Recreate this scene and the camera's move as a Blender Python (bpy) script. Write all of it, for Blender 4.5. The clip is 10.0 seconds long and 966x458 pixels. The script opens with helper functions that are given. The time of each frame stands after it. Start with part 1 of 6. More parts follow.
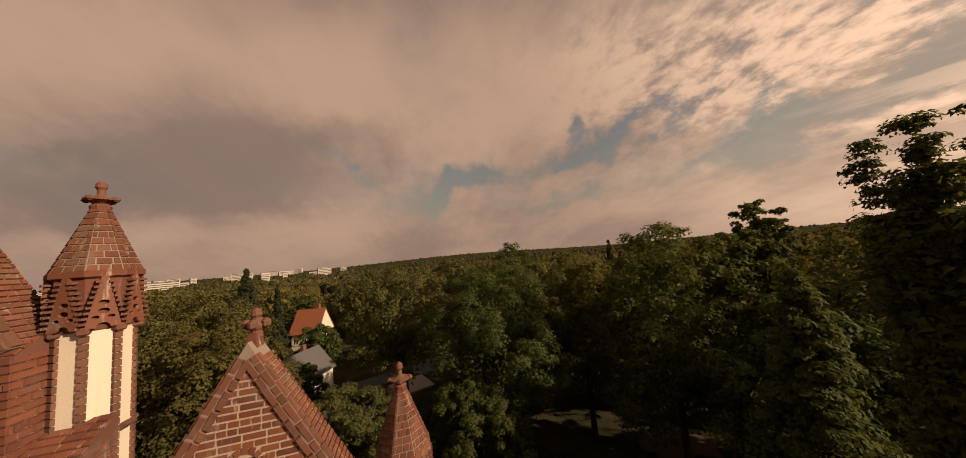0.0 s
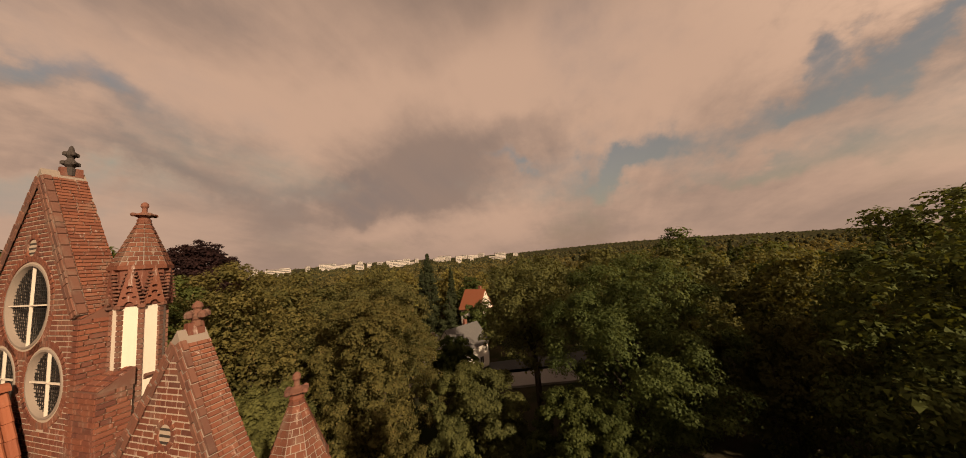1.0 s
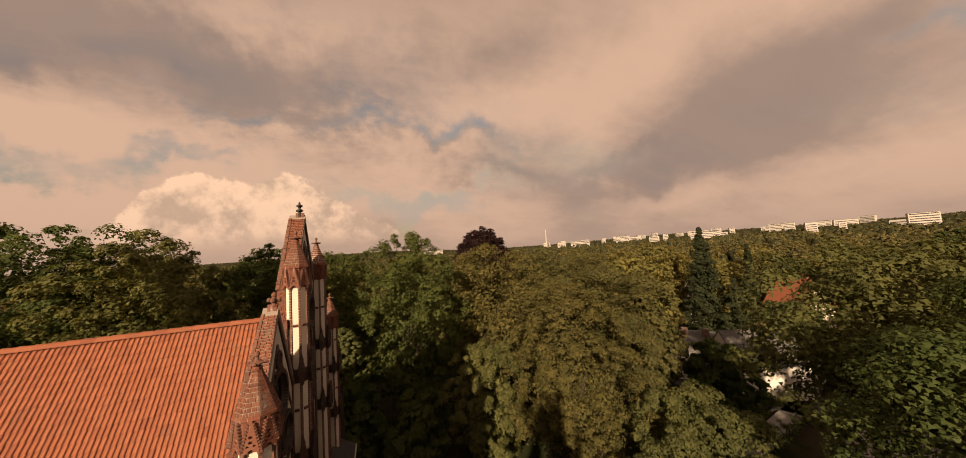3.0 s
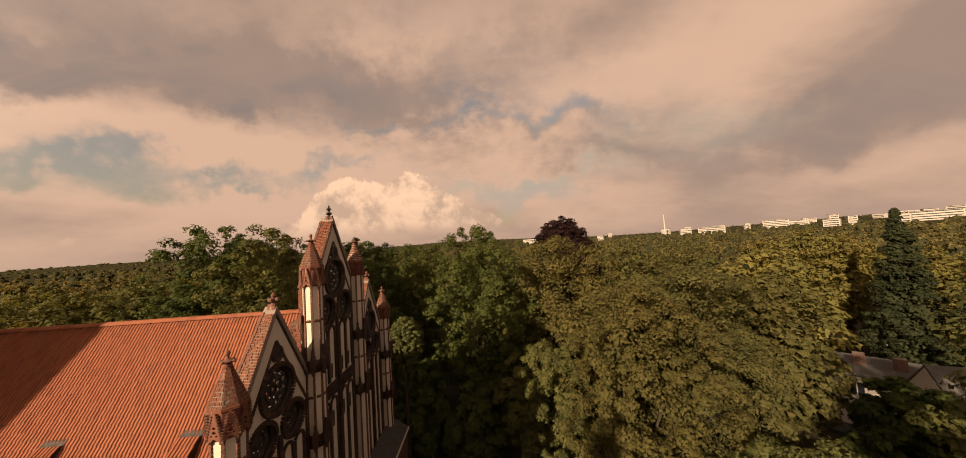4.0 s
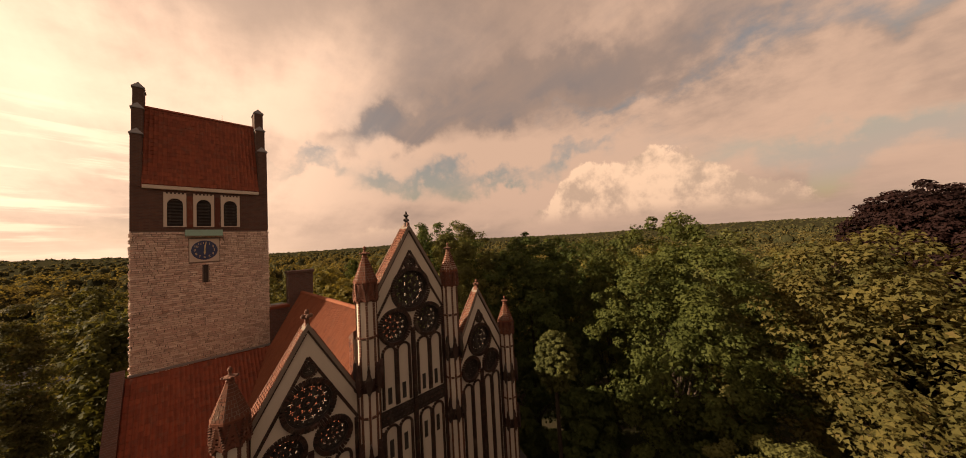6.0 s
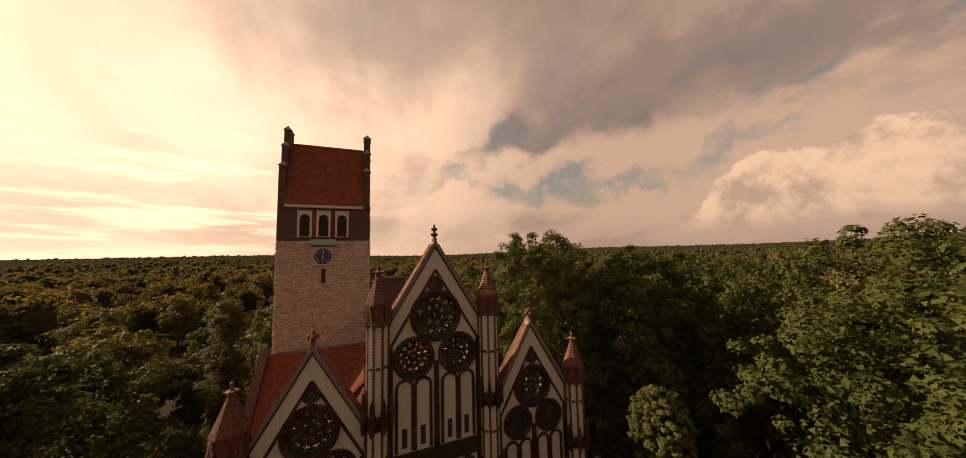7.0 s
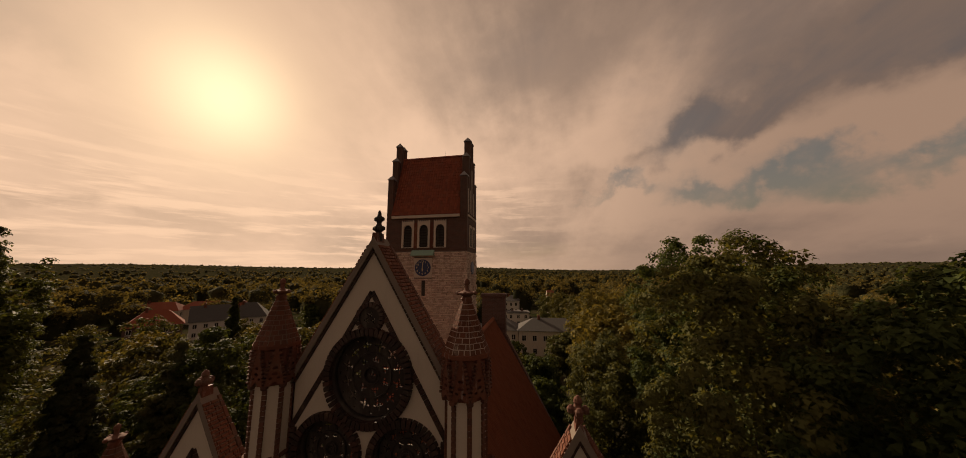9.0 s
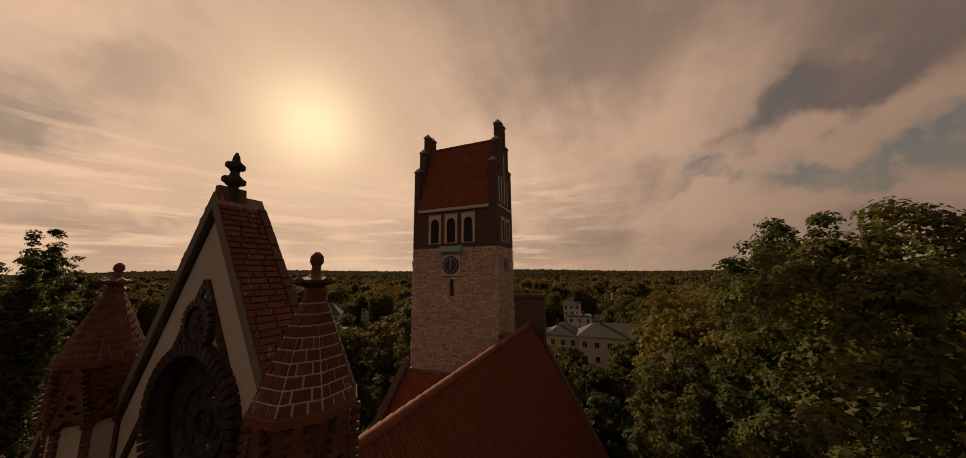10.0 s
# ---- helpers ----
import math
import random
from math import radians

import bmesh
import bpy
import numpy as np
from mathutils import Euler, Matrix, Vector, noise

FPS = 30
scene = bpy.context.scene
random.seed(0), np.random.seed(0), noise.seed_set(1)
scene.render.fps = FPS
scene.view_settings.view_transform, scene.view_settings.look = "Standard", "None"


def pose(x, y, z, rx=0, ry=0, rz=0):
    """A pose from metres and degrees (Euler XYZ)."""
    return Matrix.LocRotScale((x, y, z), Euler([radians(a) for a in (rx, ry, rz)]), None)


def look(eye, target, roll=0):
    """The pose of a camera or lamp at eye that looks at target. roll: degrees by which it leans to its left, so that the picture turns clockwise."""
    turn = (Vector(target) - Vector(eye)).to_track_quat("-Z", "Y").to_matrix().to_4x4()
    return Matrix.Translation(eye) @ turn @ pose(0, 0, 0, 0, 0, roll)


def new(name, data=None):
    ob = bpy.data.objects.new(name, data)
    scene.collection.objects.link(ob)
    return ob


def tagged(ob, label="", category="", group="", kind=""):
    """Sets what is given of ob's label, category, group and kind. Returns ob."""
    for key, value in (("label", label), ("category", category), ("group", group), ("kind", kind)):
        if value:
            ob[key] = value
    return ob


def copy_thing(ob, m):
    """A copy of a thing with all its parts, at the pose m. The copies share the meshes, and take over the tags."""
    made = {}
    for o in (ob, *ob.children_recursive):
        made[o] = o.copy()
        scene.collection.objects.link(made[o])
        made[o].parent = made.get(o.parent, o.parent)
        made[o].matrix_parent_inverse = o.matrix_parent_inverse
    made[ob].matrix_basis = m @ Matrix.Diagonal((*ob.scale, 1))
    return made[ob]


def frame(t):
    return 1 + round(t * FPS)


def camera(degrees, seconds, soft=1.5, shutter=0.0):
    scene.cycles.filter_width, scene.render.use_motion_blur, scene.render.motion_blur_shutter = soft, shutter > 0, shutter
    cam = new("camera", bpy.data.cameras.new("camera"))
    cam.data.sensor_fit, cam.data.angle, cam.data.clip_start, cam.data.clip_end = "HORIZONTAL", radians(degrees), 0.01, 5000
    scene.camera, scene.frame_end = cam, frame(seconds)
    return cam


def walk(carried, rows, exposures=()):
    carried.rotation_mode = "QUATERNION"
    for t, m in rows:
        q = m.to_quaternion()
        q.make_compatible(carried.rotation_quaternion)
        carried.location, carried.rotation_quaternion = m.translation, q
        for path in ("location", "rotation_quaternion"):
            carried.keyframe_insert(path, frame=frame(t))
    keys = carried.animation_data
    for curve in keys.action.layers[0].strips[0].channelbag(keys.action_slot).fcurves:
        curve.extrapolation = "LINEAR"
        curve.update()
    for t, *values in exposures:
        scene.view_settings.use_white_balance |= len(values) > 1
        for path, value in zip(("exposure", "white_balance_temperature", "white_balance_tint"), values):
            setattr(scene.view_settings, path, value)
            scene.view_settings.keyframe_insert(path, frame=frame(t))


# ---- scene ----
cam = camera(117.6, 10.0, 0.9)
PATH = [
    (0, (6.490, -5.653, 21.280), (7.184, -3.264, 21.527), -5.03),
    (0.5, (8.839, -4.921, 21.281), (8.838, -2.433, 21.525), -4.51),
    (1, (10.943, -3.900, 21.228), (10.266, -1.506, 21.475), -4.03),
    (1.5, (12.665, -2.581, 21.207), (11.394, -0.442, 21.447), -4.45),
    (2, (14.049, -0.956, 21.336), (12.280, 0.796, 21.566), -4.42),
    (2.5, (15.079, 1.008, 21.535), (12.951, 2.305, 21.741), -4.13),
    (2.9, (15.497, 2.630, 21.664), (13.193, 3.582, 21.849), -3.97),
    (3.25, (15.568, 4.087, 21.758), (13.168, 4.768, 21.923), -3.87),
    (3.6, (15.359, 5.594, 21.857), (12.896, 5.997, 22.004), -3.81),
    (4, (14.775, 7.396, 22.003), (12.279, 7.425, 22.139), -3.80),
    (4.5, (13.527, 9.771, 22.243), (11.086, 9.245, 22.376), -3.85),
    (5, (11.831, 10.910, 22.608), (9.521, 9.959, 22.707), -3.41),
    (5.5, (9.608, 11.560, 22.686), (7.517, 10.193, 22.782), -3.47),
    (5.9, (7.753, 11.912, 22.820), (5.901, 10.236, 22.929), -3.18),
    (6.25, (6.081, 12.086, 22.982), (4.484, 10.168, 23.115), -2.69),
    (6.6, (4.415, 12.061, 23.135), (3.112, 9.933, 23.302), -2.09),
    (7, (2.579, 11.692, 23.239), (1.655, 9.380, 23.455), -1.36),
    (7.5, (0.398, 10.706, 23.248), (-0.004, 8.256, 23.544), -0.43),
    (8, (-1.336, 9.398, 23.193), (-1.351, 6.920, 23.518), -0.40),
    (8.5, (-2.695, 7.784, 23.175), (-2.455, 5.319, 23.516), -0.00),
    (9, (-3.568, 6.005, 23.114), (-3.124, 3.570, 23.468), -0.22),
    (9.5, (-4.197, 4.176, 23.039), (-3.517, 1.797, 23.398), -0.65),
    (10, (-4.856, 2.290, 22.723), (-3.934, -0.003, 23.099), -0.73),
]
EXPOSURES = [(0.0, 0.52), (1.0, 0.71), (2.5, 0.95), (4.5, 1.05), (5.5, 1.03), (7.0, 0.84), (8.0, 0.35), (9.0, 0.05), (10.0, -0.18)]
walk(cam, [(t, look(eye, target, roll)) for t, eye, target, roll in PATH], EXPOSURES)

# ---- light: low evening sun behind thin cloud, broken cloud deck ----
SUN_AZ, SUN_EL = radians(126.3), radians(24.8)
SUN_DIR = Vector((math.sin(SUN_AZ) * math.cos(SUN_EL), math.cos(SUN_AZ) * math.cos(SUN_EL), math.sin(SUN_EL)))

sun = new("sun", bpy.data.lights.new("sun", "SUN"))
sun.data.energy, sun.data.angle, sun.data.color = 5.0, radians(0.8), (1.0, 0.75, 0.50)
sun.matrix_world = look(SUN_DIR * 100, (0, 0, 0))


class Nodes:
    """A short way to write node trees."""

    def __init__(self, tree):
        self.tree = tree

    def add(self, kind, inputs=None, **props):
        n = self.tree.nodes.new(kind)
        if "operation" in props:
            n.operation = props["operation"]
        if "use_clamp" in props:
            n.use_clamp = props["use_clamp"]
        if "data_type" in props:
            n.data_type, n.blend_type = props["data_type"], props["blend_type"]
        if "interpolation_type" in props:
            n.interpolation_type = props["interpolation_type"]
        for k, v in (inputs or {}).items():
            if isinstance(v, bpy.types.NodeSocket):
                self.tree.links.new(v, n.inputs[k])
            else:
                n.inputs[k].default_value = v
        return n

    def math(self, op, a, b=0.0, c=0.0, clamp=False):
        return self.add("ShaderNodeMath", {0: a, 1: b, 2: c}, operation=op, use_clamp=clamp).outputs[0]

    def vec(self, op, a, b=(0, 0, 0)):
        n = self.add("ShaderNodeVectorMath", {0: a, 1: b}, operation=op)
        return n.outputs["Value"] if op in ("DOT_PRODUCT", "LENGTH", "DISTANCE") else n.outputs[0]

    def times(self, v, k):
        n = self.add("ShaderNodeVectorMath", {0: v}, operation="SCALE")
        n.inputs["Scale"].default_value = k
        return n.outputs[0]

    def mix(self, f, a, b, blend="MIX"):
        n = self.add("ShaderNodeMix", {0: f, 6: a, 7: b}, data_type="RGBA", blend_type=blend)
        return n.outputs[2]

    def noise(self, vector, scale, detail=4.0, rough=0.55, distortion=0.0):
        return self.add("ShaderNodeTexNoise", {"Vector": vector, "Scale": scale, "Detail": detail, "Roughness": rough, "Distortion": distortion}).outputs[0]

    def ramp(self, f, lo, hi):
        return self.add("ShaderNodeMapRange", {0: f, 1: lo, 2: hi}, interpolation_type="SMOOTHSTEP").outputs[0]


def rgba(c):
    return (*c, 1.0)


world = bpy.data.worlds.new("evening_sky")
scene.world = world
world.use_nodes = True
world.node_tree.nodes.clear()
W = Nodes(world.node_tree)
ray = W.add("ShaderNodeTexCoord").outputs["Generated"]
xyz = W.add("ShaderNodeSeparateXYZ", {0: ray}).outputs
up = W.math("MAXIMUM", xyz[2], 0.0)
deck = W.math("ADD", up, 0.33)
flat = W.add("ShaderNodeCombineXYZ", {0: W.math("DIVIDE", xyz[0], deck), 1: W.math("DIVIDE", xyz[1], deck), 2: 0.0}).outputs[0]
towards = W.vec("DOT_PRODUCT", ray, tuple(SUN_DIR))
blue = W.add("ShaderNodeTexSky")
blue.sky_type, blue.sun_disc, blue.sun_elevation, blue.sun_rotation = "NISHITA", False, SUN_EL, SUN_AZ
blue.dust_density, blue.air_density = 3.0, 1.4
clear = W.vec("MINIMUM", W.mix(1.0, W.times(blue.outputs[0], 0.105), (1.0, 0.75, 0.59, 1), "MULTIPLY"), (0.40, 0.32, 0.255))
# directions bent by noise, so that every gap and bank has a torn edge
def stirred(scale, amount, detail, seed):
    n = W.add("ShaderNodeTexNoise", {"Vector": W.vec("ADD", ray, (seed, seed * 0.7, 1.3)), "Scale": scale, "Detail": detail, "Roughness": 0.55})
    return W.vec("ADD", ray, W.times(W.vec("SUBTRACT", n.outputs["Color"], (0.5, 0.5, 0.5)), amount))


torn_ray = stirred(6.0, 0.36, 9.0, 3.0)
soft_ray = stirred(2.2, 0.30, 4.0, 9.0)


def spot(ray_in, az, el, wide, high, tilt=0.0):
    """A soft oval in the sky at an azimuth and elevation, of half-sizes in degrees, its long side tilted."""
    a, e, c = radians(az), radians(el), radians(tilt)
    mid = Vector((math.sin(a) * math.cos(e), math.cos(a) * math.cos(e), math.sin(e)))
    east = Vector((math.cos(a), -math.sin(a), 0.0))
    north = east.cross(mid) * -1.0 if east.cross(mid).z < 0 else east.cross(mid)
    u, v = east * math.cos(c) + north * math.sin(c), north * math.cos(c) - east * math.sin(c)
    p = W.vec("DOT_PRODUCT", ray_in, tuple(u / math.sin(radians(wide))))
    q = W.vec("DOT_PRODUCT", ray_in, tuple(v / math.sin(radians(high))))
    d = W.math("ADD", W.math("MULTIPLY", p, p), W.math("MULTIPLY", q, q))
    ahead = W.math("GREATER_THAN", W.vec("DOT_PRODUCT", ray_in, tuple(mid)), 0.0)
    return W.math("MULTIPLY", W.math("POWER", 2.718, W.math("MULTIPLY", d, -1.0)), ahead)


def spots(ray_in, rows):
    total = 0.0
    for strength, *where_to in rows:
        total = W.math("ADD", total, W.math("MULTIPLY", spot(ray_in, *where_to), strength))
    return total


# broken deck: wide soft sheets, mottled here and there by small puffs, grey underneath
drift = W.add("ShaderNodeMapping", {"Vector": flat, "Rotation": (0, 0, 0.2), "Scale": (1.0, 0.78, 1.0), "Location": (2.3, 0.9, 0.0)}).outputs[0]
bend = W.noise(W.vec("ADD", drift, (1.7, 5.2, 0.0)), 1.4, 3.0, 0.5)
drift = W.vec("ADD", drift, W.times(W.add("ShaderNodeCombineXYZ", {0: bend, 1: W.math("MULTIPLY", bend, -0.6), 2: 0.0}).outputs[0], 0.22))
sheets = W.noise(drift, 1.15, 8.0, 0.5, 0.0)
puffs = W.noise(W.vec("ADD", drift, (7.3, 2.1, 0.0)), 15.0, 6.0, 0.62, 0.0)
fibre = W.add("ShaderNodeMapping", {"Vector": flat, "Rotation": (0, 0, -0.34), "Scale": (3.4, 0.55, 1.0)}).outputs[0]
fibre = W.noise(W.vec("ADD", fibre, W.times(W.add("ShaderNodeCombineXYZ", {0: bend, 1: bend, 2: 0.0}).outputs[0], 0.9)), 1.0, 9.0, 0.6)
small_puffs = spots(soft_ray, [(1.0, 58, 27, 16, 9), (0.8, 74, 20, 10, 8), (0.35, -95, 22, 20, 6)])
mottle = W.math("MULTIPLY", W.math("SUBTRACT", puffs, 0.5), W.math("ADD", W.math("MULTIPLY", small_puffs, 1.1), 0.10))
under = W.noise(W.vec("ADD", drift, (3.1, 9.7, 0.0)), 1.1, 8.0, 0.48, 0.0)
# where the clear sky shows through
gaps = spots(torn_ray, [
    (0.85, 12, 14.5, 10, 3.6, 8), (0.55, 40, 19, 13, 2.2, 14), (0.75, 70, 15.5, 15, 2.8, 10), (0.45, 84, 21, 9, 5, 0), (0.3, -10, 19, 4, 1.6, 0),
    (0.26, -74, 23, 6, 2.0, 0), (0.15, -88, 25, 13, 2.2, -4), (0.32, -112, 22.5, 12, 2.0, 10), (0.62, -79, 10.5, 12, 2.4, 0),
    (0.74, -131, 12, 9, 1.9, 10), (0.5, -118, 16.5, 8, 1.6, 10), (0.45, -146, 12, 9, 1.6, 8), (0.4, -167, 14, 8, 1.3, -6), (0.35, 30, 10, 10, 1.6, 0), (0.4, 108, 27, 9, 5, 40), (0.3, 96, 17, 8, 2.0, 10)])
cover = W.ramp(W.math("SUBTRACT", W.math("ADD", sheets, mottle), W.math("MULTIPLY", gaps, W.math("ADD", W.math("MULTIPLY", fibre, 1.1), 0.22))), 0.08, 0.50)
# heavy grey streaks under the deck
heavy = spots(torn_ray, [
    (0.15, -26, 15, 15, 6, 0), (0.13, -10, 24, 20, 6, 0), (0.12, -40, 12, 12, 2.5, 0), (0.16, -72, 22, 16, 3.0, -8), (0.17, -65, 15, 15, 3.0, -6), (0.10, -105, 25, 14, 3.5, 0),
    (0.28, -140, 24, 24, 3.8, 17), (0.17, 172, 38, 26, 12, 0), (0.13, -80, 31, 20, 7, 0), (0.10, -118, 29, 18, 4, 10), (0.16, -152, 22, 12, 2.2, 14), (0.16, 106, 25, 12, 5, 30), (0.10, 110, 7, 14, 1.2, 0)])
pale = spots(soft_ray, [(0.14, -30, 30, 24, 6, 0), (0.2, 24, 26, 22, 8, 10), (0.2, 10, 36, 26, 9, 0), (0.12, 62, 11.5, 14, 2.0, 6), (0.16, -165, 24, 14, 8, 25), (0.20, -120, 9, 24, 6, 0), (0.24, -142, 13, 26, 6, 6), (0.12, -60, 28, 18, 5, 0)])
glow = W.ramp(towards, 0.0, 1.0)
core = W.math("POWER", W.math("MAXIMUM", towards, 0.0), 11.0)
lit = W.mix(glow, (0.57, 0.362, 0.25, 1), (1.36, 0.89, 0.60, 1))
shade = W.mix(glow, (0.30, 0.205, 0.158, 1), (0.66, 0.44, 0.31, 1))
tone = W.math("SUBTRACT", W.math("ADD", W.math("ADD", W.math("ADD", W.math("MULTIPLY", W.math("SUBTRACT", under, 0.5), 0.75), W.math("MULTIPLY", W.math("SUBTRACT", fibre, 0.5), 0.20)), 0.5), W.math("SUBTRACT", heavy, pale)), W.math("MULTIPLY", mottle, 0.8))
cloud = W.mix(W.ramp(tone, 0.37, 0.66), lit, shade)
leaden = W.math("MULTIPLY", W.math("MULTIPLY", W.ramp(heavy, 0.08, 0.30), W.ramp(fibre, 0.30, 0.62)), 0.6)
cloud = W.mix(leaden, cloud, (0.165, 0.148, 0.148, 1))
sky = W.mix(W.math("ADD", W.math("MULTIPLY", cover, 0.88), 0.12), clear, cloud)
# thin bright bars of cloud under the sun
strata = W.add("ShaderNodeMapping", {"Vector": ray, "Scale": (1.3, 1.3, 7.0), "Rotation": (0.12, 0.1, 0.0)}).outputs[0]
bars = W.ramp(W.noise(W.vec("ADD", W.vec("MULTIPLY", strata, (1.0, 1.0, 1.7)), (5.1, 2.2, 0.7)), 2.9, 8.0, 0.58), 0.48, 0.62)
bars = W.math("MULTIPLY", bars, W.math("MULTIPLY", W.ramp(towards, 0.45, 0.9), W.math("SUBTRACT", 1.0, W.ramp(up, 0.16, 0.40))))
sky = W.mix(W.math("MULTIPLY", bars, 0.75), sky, (1.75, 1.14, 0.74, 1))
# far towering cumulus bank low over the trees, two heads and a long right flank
bank_az = radians(-107)
bank = W.vec("DOT_PRODUCT", ray, (math.sin(bank_az), math.cos(bank_az), 0.0))
side = W.vec("DOT_PRODUCT", ray, (math.cos(bank_az), -math.sin(bank_az), 0.0))
puff = W.noise(ray, 8.0, 9.0, 0.64, 0.0)
shoulders = W.math("MULTIPLY", W.ramp(side, -0.36, -0.10), W.math("SUBTRACT", 1.0, W.ramp(side, 0.06, 0.44)))
dip = W.math("POWER", 2.718, W.math("MULTIPLY", W.math("POWER", W.math("MULTIPLY", W.math("SUBTRACT", side, 0.0), 22.0), 2.0), -1.0))
roof_line = W.math("SUBTRACT", W.math("ADD", 0.055, W.math("MULTIPLY", shoulders, 0.185)), W.math("MULTIPLY", dip, 0.028))
inside = W.math("MULTIPLY", W.ramp(W.math("ADD", W.math("SUBTRACT", roof_line, xyz[2]), W.math("MULTIPLY", W.math("SUBTRACT", puff, 0.5), 0.20)), -0.003, 0.012), W.ramp(bank, 0.6, 0.75))
inside = W.math("MULTIPLY", inside, W.ramp(xyz[2], 0.035, 0.095))
relief = W.math("ADD", W.math("MULTIPLY", W.noise(ray, 13.0, 7.0, 0.62), 0.75), W.math("MULTIPLY", W.noise(W.vec("ADD", ray, (0.02, 0.0, 0.03)), 5.0, 3.0, 0.5), 0.25))
billow = W.mix(W.ramp(relief, 0.40, 0.58), (0.48, 0.32, 0.22, 1), (0.86, 0.55, 0.355, 1))
sky = W.mix(W.math("MULTIPLY", inside, 0.9), sky, billow)
# smaller, hazier cumulus heads further south
for low_az, crest_z, steep, much in ((-152, 0.088, 5.0, 0.55), (-171, 0.085, 12.0, 0.4)):
    low_az = radians(low_az)
    low = W.vec("DOT_PRODUCT", ray, (math.sin(low_az), math.cos(low_az), 0.0))
    beside = W.vec("DOT_PRODUCT", ray, (math.cos(low_az), -math.sin(low_az), 0.0))
    crest = W.math("SUBTRACT", crest_z, W.math("MULTIPLY", W.math("MULTIPLY", beside, beside), steep))
    small = W.math("MULTIPLY", W.ramp(W.math("ADD", W.math("SUBTRACT", crest, xyz[2]), W.math("MULTIPLY", W.math("SUBTRACT", puff, 0.5), 0.2)), -0.004, 0.025), W.ramp(low, 0.9, 0.96))
    small = W.math("MULTIPLY", small, W.ramp(xyz[2], 0.02, 0.06))
    sky = W.mix(W.math("MULTIPLY", small, much), sky, billow)
# sky overhead, mostly out of view, darkened to cut the fill in shade
sky = W.mix(W.math("MULTIPLY", W.ramp(up, 0.55, 0.85), 0.75), sky, (0.16, 0.115, 0.095, 1))
# warm haze along the horizon and the glare of the veiled sun
haze = W.math("POWER", W.math("SUBTRACT", 1.0, up, clamp=True), 14.0)
sky = W.mix(W.math("MULTIPLY", haze, 0.75), sky, W.mix(glow, (0.38, 0.25, 0.185, 1), (1.3, 0.84, 0.54, 1)))
sky = W.mix(W.math("MULTIPLY", core, 0.8, clamp=True), sky, (1.46, 0.97, 0.63, 1))
sky = W.mix(W.math("MULTIPLY", W.math("POWER", W.math("MAXIMUM", towards, 0.0), 60.0), 0.55), sky, (1.75, 1.2, 0.74, 1))
sky = W.mix(W.math("MULTIPLY", W.math("POWER", W.math("MAXIMUM", towards, 0.0), 150.0), 0.7), sky, (2.5, 1.88, 1.12, 1))
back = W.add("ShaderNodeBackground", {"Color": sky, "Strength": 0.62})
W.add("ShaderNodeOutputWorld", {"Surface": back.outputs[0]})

# ---- materials ----
def material(name, rough=0.8, metal=0.0, spec=0.3):
    m = bpy.data.materials.new(name)
    m.use_nodes = True
    n = Nodes(m.node_tree)
    b = m.node_tree.nodes["Principled BSDF"]
    b.inputs["Roughness"].default_value, b.inputs["Metallic"].default_value = rough, metal
    b.inputs["Specular IOR Level"].default_value = spec
    return m, n, b


def bump(n, b, height, strength=0.4, distance=0.01):
    n.tree.links.new(n.add("ShaderNodeBump", {"Height": height, "Strength": strength, "Distance": distance}).outputs[0], b.inputs["Normal"])


def paint(n, b, colour):
    n.tree.links.new(colour, b.inputs["Base Color"])


def place(n):
    return n.add("ShaderNodeNewGeometry").outputs["Position"]


def piece_random(n):
    """One random value for each single piece, whether an object or an island of a mesh."""
    a = n.add("ShaderNodeObjectInfo").outputs["Random"]
    c = n.add("ShaderNodeNewGeometry").outputs["Random Per Island"]
    return n.math("FRACT", n.math("ADD", a, c))


def pieces_material(name, tones, rough=0.8, stain=(0.16, 0.12, 0.09), stain_amount=0.5, spec=0.3, grain=60.0, pale=None):
    """Fired or hewn pieces, each of its own tone, with grain, soot stains and pale lime runs."""
    m, n, b = material(name, rough, 0, spec)
    r = piece_random(n)
    c = n.add("ShaderNodeValToRGB", {0: r})
    ramp = c.color_ramp
    while len(ramp.elements) < len(tones):
        ramp.elements.new(0.5)
    for i, t in enumerate(tones):
        ramp.elements[i].position, ramp.elements[i].color = i / (len(tones) - 1), rgba(t)
    p = place(n)
    g = n.noise(p, grain, 5)
    col = n.mix(n.math("MULTIPLY", n.ramp(n.noise(p, 2.2, 6, 0.65), 0.5, 0.72), stain_amount), c.outputs[0], rgba(stain))
    col = n.mix(n.math("MULTIPLY", g, 0.5), col, n.mix(1.0, col, (0.62, 0.58, 0.55, 1), "MULTIPLY"))
    if pale:
        runs = n.noise(n.vec("MULTIPLY", p, (9.0, 9.0, 1.6)), 1.0, 6, 0.7)
        col = n.mix(n.math("MULTIPLY", n.ramp(runs, 0.57, 0.76), 0.5), col, rgba(pale))
    paint(n, b, col)
    bump(n, b, g, 0.5, 0.008)
    return m


